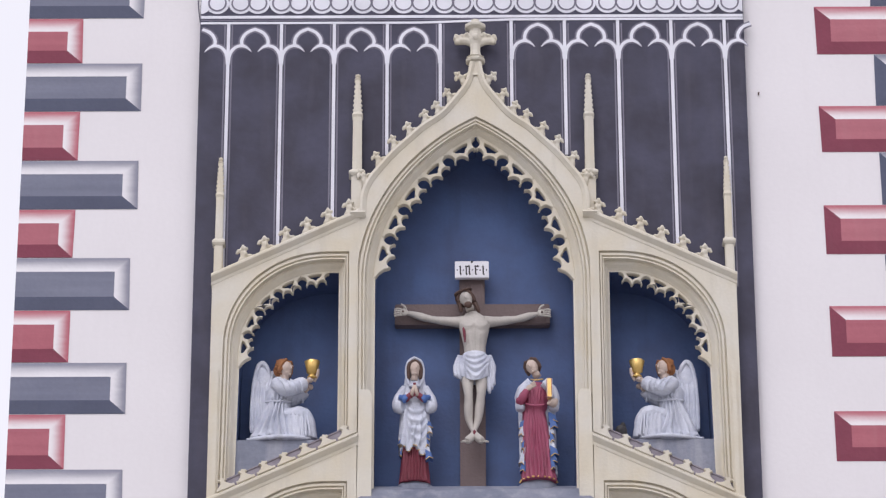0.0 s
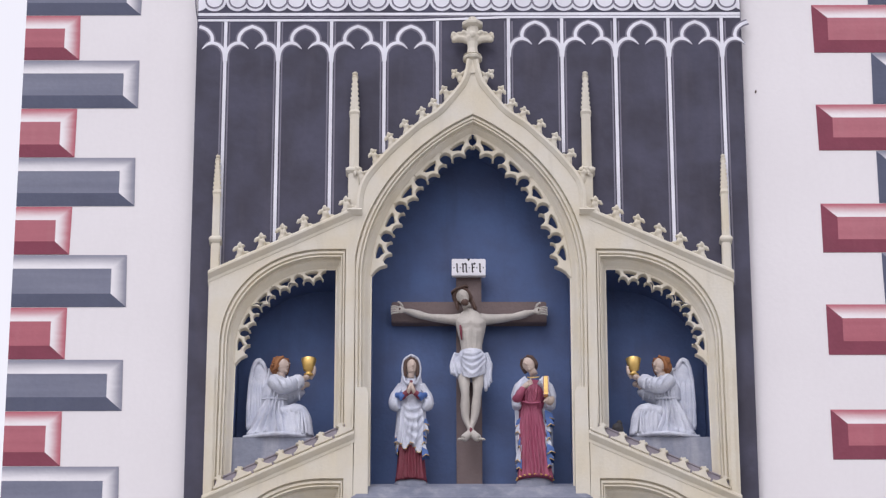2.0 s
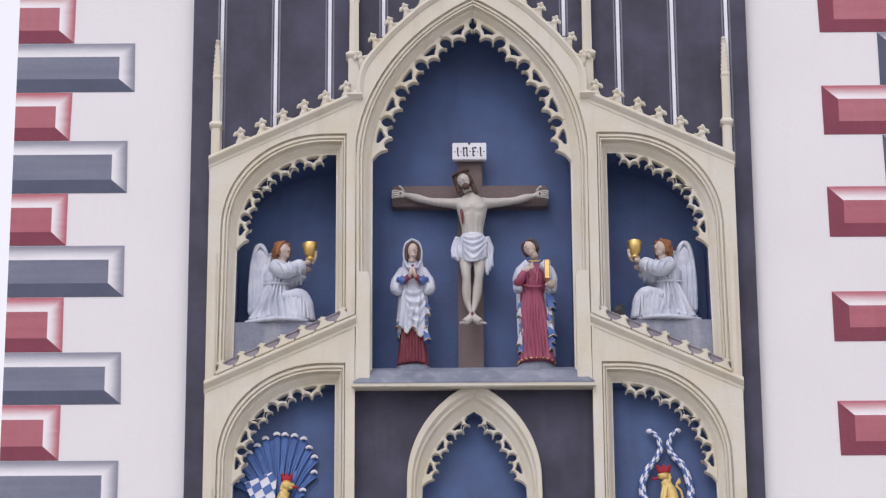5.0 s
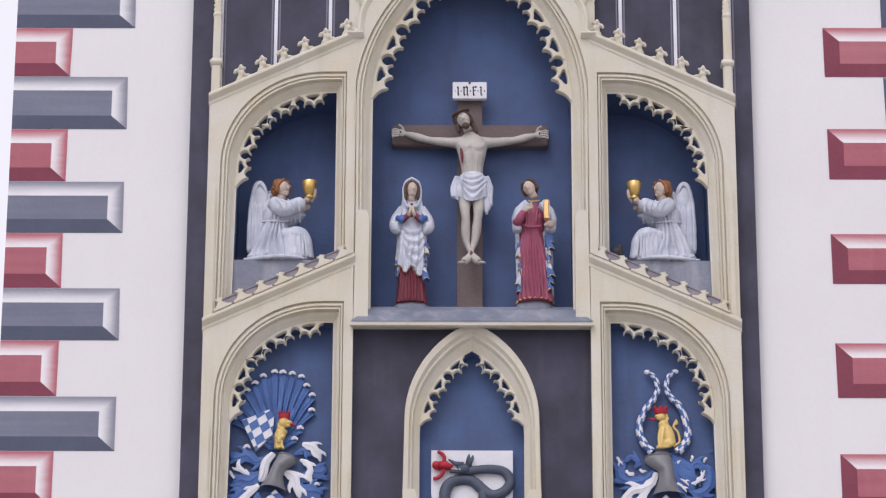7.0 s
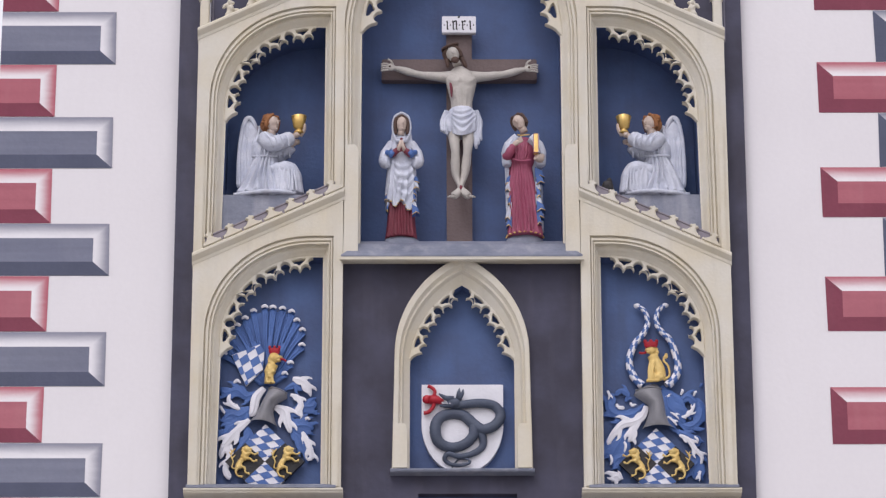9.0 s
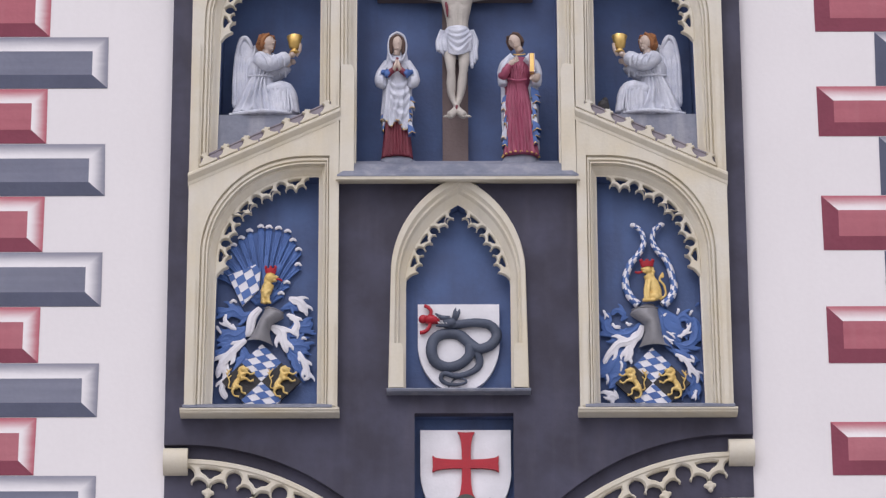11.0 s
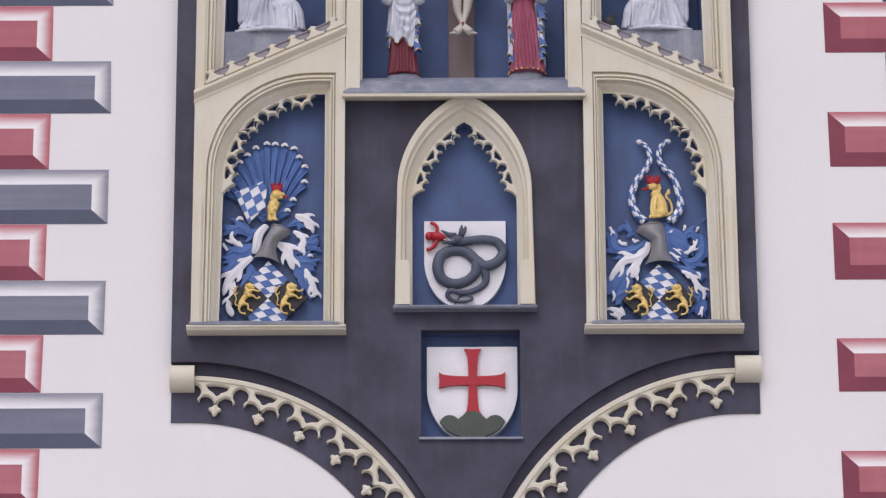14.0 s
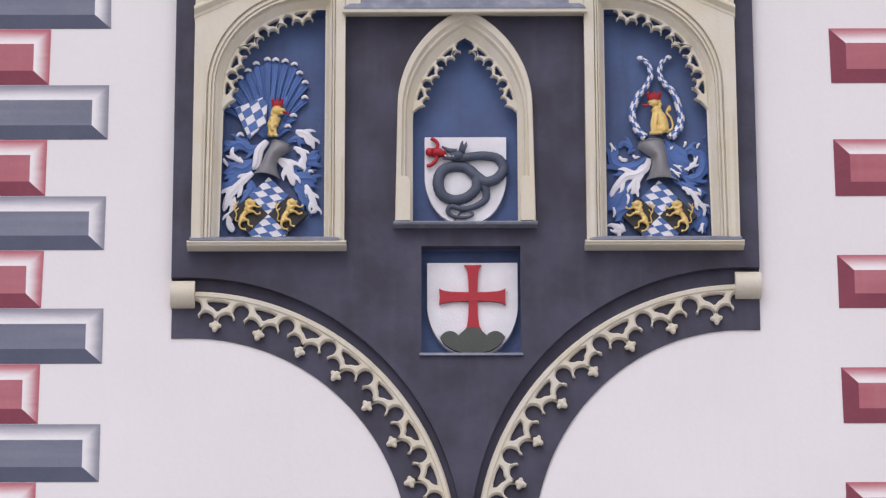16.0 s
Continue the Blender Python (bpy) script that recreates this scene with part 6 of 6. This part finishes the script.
crown(arms, -1.283, 12.10, -0.06, 0.046)
bm = bmesh.new()
tube(bm, spline([(-1.245, -0.075, 12.03), (-1.215, -0.08, 12.028), (-1.19, -0.078, 12.012)], 3), 0.009, 6)
part("tongue", bm, SCARLET, arms, "red tongue")


def helmet(parent, pts):
    """A tilted jousting helmet in relief: rings from the breast plate up to the snout."""
    bm = bmesh.new()
    n = 18
    rows_ = []
    for (xa, za), (xb, zb), dep in pts:
        row = []
        for k in range(n + 1):
            t = k / n
            row.append((xa + (xb - xa) * t, -0.012 - dep * math.sin(math.pi * t) ** 0.7, za + (zb - za) * t))
        rows_.append(row)
    loft(bm, rows_, smooth=True)
    part("helmet", bm, STEEL, parent, "grey jousting helmet")
    xa, za = pts[-2][0]
    xb, zb = pts[-2][1]
    bm = bmesh.new()
    tube(bm, spline([(xa, -0.03, za), ((xa + xb) / 2, -0.012 - pts[-2][2] - 0.006, (za + zb) / 2), (xb, -0.03, zb)], 5), 0.006, 6)
    part("visor_edge", bm, STEEL, parent)


helmet(arms, [((-1.475, 11.535), (-1.255, 11.495), 0.10), ((-1.435, 11.575), (-1.272, 11.545), 0.115), ((-1.40, 11.64), (-1.285, 11.61), 0.11), ((-1.378, 11.70), (-1.262, 11.675), 0.105), ((-1.345, 11.76), (-1.178, 11.728), 0.10), ((-1.325, 11.805), (-1.18, 11.762), 0.07), ((-1.31, 11.83), (-1.27, 11.81), 0.02)])
mantle(arms, [(-1.36, 11.81), (-1.42, 11.73), (-1.44, 11.62), (-1.47, 11.575)], 0.042, SHIELDWHITE, 0, 0.030)
mantle(arms, [(-1.47, 11.55), (-1.58, 11.44), (-1.66, 11.33), (-1.69, 11.22)], 0.040, SHIELDWHITE, 4, 0.030)
mantle(arms, [(-1.62, 11.36), (-1.61, 11.25), (-1.65, 11.13), (-1.61, 11.05)], 0.030, SHIELDWHITE, 3, 0.030)
mantle(arms, [(-1.545, 11.635), (-1.60, 11.66), (-1.635, 11.71), (-1.62, 11.77)], 0.024, SHIELDWHITE, 2, 0.030)
mantle(arms, [(-1.66, 11.60), (-1.69, 11.64), (-1.70, 11.67)], 0.014, SHIELDWHITE, 0, 0.030)
mantle(arms, [(-1.60, 11.85), (-1.57, 11.87), (-1.54, 11.85)], 0.015, SHIELDWHITE, 0, 0.030)
mantle(arms, [(-1.14, 11.89), (-1.07, 11.87), (-1.02, 11.82), (-0.995, 11.73)], 0.032, SHIELDWHITE, 3, 0.030)
mantle(arms, [(-1.155, 11.755), (-1.10, 11.73), (-1.07, 11.66), (-1.09, 11.60), (-1.05, 11.58)], 0.027, SHIELDWHITE, 3, 0.030)
mantle(arms, [(-1.275, 11.655), (-1.20, 11.62), (-1.175, 11.52), (-1.145, 11.43)], 0.040, SHIELDWHITE, 3, 0.030)
mantle(arms, [(-1.06, 11.45), (-1.025, 11.38), (-0.995, 11.30), (-0.985, 11.235), (-1.03, 11.22)], 0.030, SHIELDWHITE, 4, 0.030)
mantle(arms, [(-1.04, 11.55), (-1.02, 11.56), (-0.995, 11.545)], 0.013, SHIELDWHITE, 0, 0.030)
mantle(arms, [(-1.42, 11.78), (-1.50, 11.74), (-1.57, 11.79), (-1.66, 11.77), (-1.70, 11.81)], 0.034, ROYAL, 4, 0.030)
mantle(arms, [(-1.45, 11.66), (-1.54, 11.58), (-1.62, 11.59), (-1.69, 11.53)], 0.040, ROYAL, 4, 0.030)
mantle(arms, [(-1.49, 11.58), (-1.60, 11.50), (-1.67, 11.43), (-1.70, 11.46)], 0.034, ROYAL, 3, 0.030)
mantle(arms, [(-1.50, 11.50), (-1.47, 11.42), (-1.53, 11.33), (-1.57, 11.27)], 0.032, ROYAL, 2, 0.030)
mantle(arms, [(-1.22, 11.60), (-1.13, 11.60), (-1.05, 11.65), (-0.98, 11.66), (-0.965, 11.71)], 0.036, ROYAL, 4, 0.030)
mantle(arms, [(-1.20, 11.52), (-1.11, 11.50), (-1.03, 11.50), (-0.965, 11.47)], 0.036, ROYAL, 4, 0.030)
mantle(arms, [(-1.15, 11.47), (-1.08, 11.40), (-1.04, 11.31), (-1.01, 11.18)], 0.034, ROYAL, 3, 0.030)
mantle(arms, [(-1.20, 11.80), (-1.13, 11.84), (-1.07, 11.80), (-1.0, 11.87)], 0.022, ROYAL, 2, 0.030)

# arms with two chequered horns
arms = thing("coat_of_arms", "painted relief arms with two blue-white horns and crowned gilt beast", "coat of arms", "relief coats of arms", at=(0.0, 0.032, 0.015))
quartered(arms, 1.681, 11.175, 0.290, -0.055, -1)


def horn(parent, pts, y):
    """A curved horn banded white and blue in slanting lozenges."""
    sp = spline([(x, y, z) for x, z in pts], 8)
    n = len(sp) - 1
    bm = bmesh.new()
    m_ = 12
    rows_ = []
    for i, p in enumerate(sp):
        d = (sp[min(n, i + 1)] - sp[max(0, i - 1)]).normalized()
        w = Vector((-d.z, 0, d.x))
        r = 0.034 * (1 - 0.5 * i / n)
        rows_.append([p + w * r * math.cos(2 * math.pi * k / m_) + Vector((0, -1, 0)) * r * math.sin(2 * math.pi * k / m_) for k in range(m_)])
    vs = [[bm.verts.new(p) for p in r] for r in rows_]
    for i in range(n):
        for k in range(m_):
            f = bm.faces.new((vs[i][k], vs[i][(k + 1) % m_], vs[i + 1][(k + 1) % m_], vs[i + 1][k]))
            f.smooth = True
            f.material_index = ((i + (k % 6) // 2) // 3 + (k // 6) + (1 if 3 <= k % 6 else 0)) % 2
    ball(bm, (sp[-1].x, y, sp[-1].z), (0.027, 0.02, 0.02), 0, 2)
    part("horn", bm, [SHIELDWHITE, ROYAL], parent, "blue and white chequered horn")


horn(arms, [(1.585, 11.82), (1.515, 11.90), (1.484, 12.025), (1.529, 12.164), (1.595, 12.25), (1.635, 12.345), (1.612, 12.445), (1.554, 12.489)], -0.035)
horn(arms, [(1.775, 11.82), (1.845, 11.90), (1.862, 12.005), (1.812, 12.19), (1.745, 12.27), (1.706, 12.345), (1.718, 12.445), (1.776, 12.493)], -0.035)
bm = bmesh.new()
beast(bm, 1.680, 12.000, 0.160, -1, -0.045, True)
part("crest_beast", fuse(bm, 0.005), YELLOW, arms, "seated gilt beast crest")
crown(arms, 1.655, 12.150, -0.06, 0.056)
bm = bmesh.new()
tube(bm, spline([(1.615, -0.075, 12.085), (1.585, -0.08, 12.075), (1.562, -0.078, 12.082)], 3), 0.010, 6)
part("tongue", bm, SCARLET, arms, "red tongue")
helmet(arms, [((1.575, 11.475), (1.842, 11.475), 0.10), ((1.60, 11.52), (1.79, 11.51), 0.115), ((1.625, 11.60), (1.765, 11.59), 0.11), ((1.622, 11.67), (1.755, 11.67), 0.105), ((1.515, 11.748), (1.745, 11.735), 0.10), ((1.53, 11.785), (1.735, 11.80), 0.07), ((1.62, 11.835), (1.70, 11.838), 0.02)])
mantle(arms, [(1.61, 11.66), (1.58, 11.57), (1.50, 11.52), (1.42, 11.50), (1.34, 11.41), (1.30, 11.33)], 0.040, SHIELDWHITE, 4, 0.034)
mantle(arms, [(1.55, 11.53), (1.50, 11.47), (1.49, 11.40), (1.46, 11.36)], 0.032, SHIELDWHITE, 3, 0.034)
mantle(arms, [(1.40, 11.06), (1.36, 11.08), (1.33, 11.03)], 0.034, SHIELDWHITE, 3, 0.034)
mantle(arms, [(1.31, 11.79), (1.325, 11.745), (1.315, 11.70)], 0.014, SHIELDWHITE, 1, 0.034)
mantle(arms, [(1.38, 11.68), (1.40, 11.64), (1.45, 11.635)], 0.016, SHIELDWHITE, 1, 0.034)
mantle(arms, [(1.49, 11.69), (1.50, 11.66), (1.53, 11.665)], 0.014, SHIELDWHITE, 1, 0.034)
mantle(arms, [(1.43, 11.37), (1.445, 11.33), (1.43, 11.27)], 0.012, SHIELDWHITE, 0, 0.034)
mantle(arms, [(1.325, 11.26), (1.335, 11.21), (1.32, 11.17)], 0.012, SHIELDWHITE, 0, 0.034)
mantle(arms, [(1.77, 11.63), (1.83, 11.585), (1.87, 11.54)], 0.014, SHIELDWHITE, 1, 0.034)
mantle(arms, [(1.77, 11.58), (1.82, 11.53), (1.85, 11.49)], 0.014, SHIELDWHITE, 1, 0.034)
mantle(arms, [(1.75, 11.75), (1.78, 11.735), (1.80, 11.75)], 0.012, SHIELDWHITE, 1, 0.034)
mantle(arms, [(1.88, 11.57), (1.93, 11.58), (1.97, 11.63), (1.99, 11.69)], 0.018, SHIELDWHITE, 3, 0.034)
mantle(arms, [(1.88, 11.75), (1.895, 11.78), (1.885, 11.80)], 0.012, SHIELDWHITE, 0, 0.034)
mantle(arms, [(1.98, 11.74), (1.995, 11.77), (2.01, 11.78)], 0.011, SHIELDWHITE, 0, 0.034)
mantle(arms, [(1.86, 11.42), (1.93, 11.38), (1.98, 11.30), (2.03, 11.24), (2.02, 11.17)], 0.026, SHIELDWHITE, 4, 0.034)
mantle(arms, [(1.98, 11.41), (2.0, 11.38), (2.0, 11.35)], 0.012, SHIELDWHITE, 0, 0.034)
mantle(arms, [(2.02, 11.13), (2.0, 11.08), (1.97, 11.05)], 0.016, SHIELDWHITE, 2, 0.034)
mantle(arms, [(1.60, 11.68), (1.52, 11.60), (1.42, 11.58), (1.33, 11.62), (1.32, 11.72), (1.37, 11.77)], 0.036, ROYAL, 4, 0.034)
mantle(arms, [(1.45, 11.70), (1.47, 11.76), (1.41, 11.79), (1.36, 11.75)], 0.022, ROYAL, 2, 0.034)
mantle(arms, [(1.49, 11.47), (1.42, 11.40), (1.36, 11.29), (1.32, 11.20)], 0.048, ROYAL, 4, 0.034)
mantle(arms, [(1.47, 11.36), (1.42, 11.25), (1.37, 11.22), (1.345, 11.14)], 0.036, ROYAL, 3, 0.034)
mantle(arms, [(1.72, 11.82), (1.77, 11.74), (1.79, 11.64), (1.86, 11.57), (1.90, 11.50)], 0.060, ROYAL, 3, 0.034)
mantle(arms, [(1.85, 11.53), (1.95, 11.49), (2.03, 11.56), (2.035, 11.67), (1.99, 11.74)], 0.034, ROYAL, 4, 0.034)
mantle(arms, [(1.86, 11.58), (1.87, 11.68), (1.93, 11.74), (1.99, 11.69), (1.95, 11.63)], 0.026, ROYAL, 3, 0.034)
mantle(arms, [(1.84, 11.46), (1.92, 11.42), (1.98, 11.36), (2.03, 11.34)], 0.030, ROYAL, 3, 0.034)
mantle(arms, [(1.97, 11.30), (2.0, 11.21), (1.97, 11.13), (1.99, 11.05)], 0.038, ROYAL, 4, 0.034)
mantle(arms, [(2.03, 11.82), (2.05, 11.84), (2.06, 11.83)], 0.012, ROYAL, 0, 0.034)

# white shield with a coiled serpent
sh = thing("shield", "white relief shield with a coiled slate-blue serpent", "shield", "relief shields", at=(0.0, 0.032, 0.014))
bm = bmesh.new()
prism(bm, shield_outline(-0.135, 0.499, 11.835, 11.50, 11.125), -0.03, 0.024)
part("board", bm, SHIELDWHITE, sh)
bm = bmesh.new()
path = [(0.10, 11.652), (0.20, 11.66), (0.32, 11.672), (0.43, 11.655), (0.478, 11.575), (0.43, 11.49), (0.34, 11.455), (0.27, 11.50), (0.19, 11.575), (0.085, 11.588), (0.0, 11.545), (-0.030, 11.45), (0.0, 11.355), (0.09, 11.315), (0.19, 11.335), (0.262, 11.40), (0.275, 11.48), (0.335, 11.405), (0.335, 11.32), (0.26, 11.262), (0.16, 11.235), (0.07, 11.255), (0.045, 11.215), (0.09, 11.18), (0.17, 11.168), (0.235, 11.182), (0.22, 11.212), (0.15, 11.214), (0.10, 11.15)]
sp = spline([(x, -0.052 - 0.012 * math.sin(i * 1.3), z) for i, (x, z) in enumerate(path)], 6)
n = len(sp) - 1
tube(bm, sp, [0.9 * (0.036 + 0.012 * math.sin(math.pi * min(1, i / n * 1.5)) - 0.031 * max(0, (i / n - 0.55) / 0.45)) * (1 + 0.05 * (i % 2)) for i in range(n + 1)], 10, 0, 0.8)
part("serpent", bm, SNAKE, sh, "slate-blue coiled serpent")
bm = bmesh.new()
ball(bm, (0.115, -0.07, 11.67), (0.06, 0.035, 0.042))
tube(bm, [(0.11, -0.075, 11.695), (0.05, -0.075, 11.71), (0.0, -0.07, 11.745)], [0.03, 0.02, 0.006], 8)
tube(bm, [(0.11, -0.075, 11.65), (0.05, -0.075, 11.645), (0.005, -0.07, 11.645)], [0.026, 0.016, 0.008], 8)
for dx, dz in ((0.155, 0.10), (0.185, 0.09)):
    tube(bm, [(0.15, -0.07, 11.69), (dx + 0.0, -0.075, 11.69 + dz * 0.7), (dx + 0.005, -0.075, 11.69 + dz)], [0.024, 0.015, 0.004], 7)
part("serpent_head", bm, SNAKE, sh)
bm = bmesh.new()
for dx in (0.0, 0.03, 0.06):
    tube(bm, [(0.02 + dx, -0.095, 11.665 - dx * 0.1), (0.04 + dx, -0.095, 11.655)], 0.005, 5)
part("teeth", bm, SHIELDWHITE, sh)
bm = bmesh.new()
ball(bm, (-0.094, -0.06, 11.702), (0.036, 0.03, 0.036))
tube(bm, [(-0.075, -0.06, 11.70), (-0.02, -0.062, 11.70), (0.03, -0.065, 11.68)], [0.035, 0.036, 0.02], 9)
tube(bm, spline([(-0.045, -0.06, 11.72), (-0.030, -0.06, 11.765), (-0.055, -0.058, 11.80), (-0.085, -0.056, 11.815)], 3), 0.014, 7)
tube(bm, spline([(-0.040, -0.06, 11.685), (-0.045, -0.06, 11.64), (-0.08, -0.058, 11.60), (-0.118, -0.056, 11.592)], 3), 0.015, 7)
part("red_charge", bm, SCARLET, sh, "small red relief figure")

# white shield with a red cross on three hills
sh = thing("shield", "white relief shield with red splayed cross on three hills", "shield", "relief shields", at=(0.0, 0.065, 0.012))
bm = bmesh.new()
OUT2 = shield_outline(-0.116, 0.579, 10.813, 10.46, 10.070)
prism(bm, OUT2, -0.045, 0.021)
part("board", bm, SHIELDWHITE, sh)
bm = bmesh.new()
cx, cz = 0.236, 10.532


def arm_pts(dx, dz, length):
    """One splayed arm of the cross from its middle."""
    px, pz = -dz, dx
    out = []
    for f, w in ((0.12, 0.034), (0.5, 0.036), (0.75, 0.042), (0.9, 0.05), (1.0, 0.066), (0.985, 0.0)):
        out.append((f * length, w))
    a = [(cx + dx * u + px * w, cz + dz * u + pz * w) for u, w in out]
    b = [(cx + dx * u - px * w, cz + dz * u - pz * w) for u, w in reversed(out[:-1])]
    return a + b


for dx, dz, ln in ((1, 0, 0.25), (-1, 0, 0.26), (0, 1, 0.255), (0, -1, 0.27)):
    prism(bm, arm_pts(dx, dz, ln), -0.078 - 0.0005 * dx - 0.001 * dz, -0.05)
prism(bm, [(cx - 0.036, cz - 0.036), (cx + 0.036, cz - 0.036), (cx + 0.036, cz + 0.036), (cx - 0.036, cz + 0.036)], -0.0795, -0.05)
part("red_cross", bm, SCARLET, sh, "red splayed cross")
bm = bmesh.new()
hp = circle_line((0.058, 10.175), 0.078, radians(160), radians(35), 10) + circle_line((0.232, 10.195), 0.092, radians(140), radians(40), 10) + circle_line((0.405, 10.175), 0.078, radians(145), radians(20), 10)
low = [(0.231 + 0.25 * math.cos(a), 10.235 + 0.163 * math.sin(a)) for a in (radians(-5 - 170 * k / 16) for k in range(17))]
prism(bm, hp + low, -0.084, -0.05)
part("hill", bm, HILL, sh, "grey-green three-fold hill")
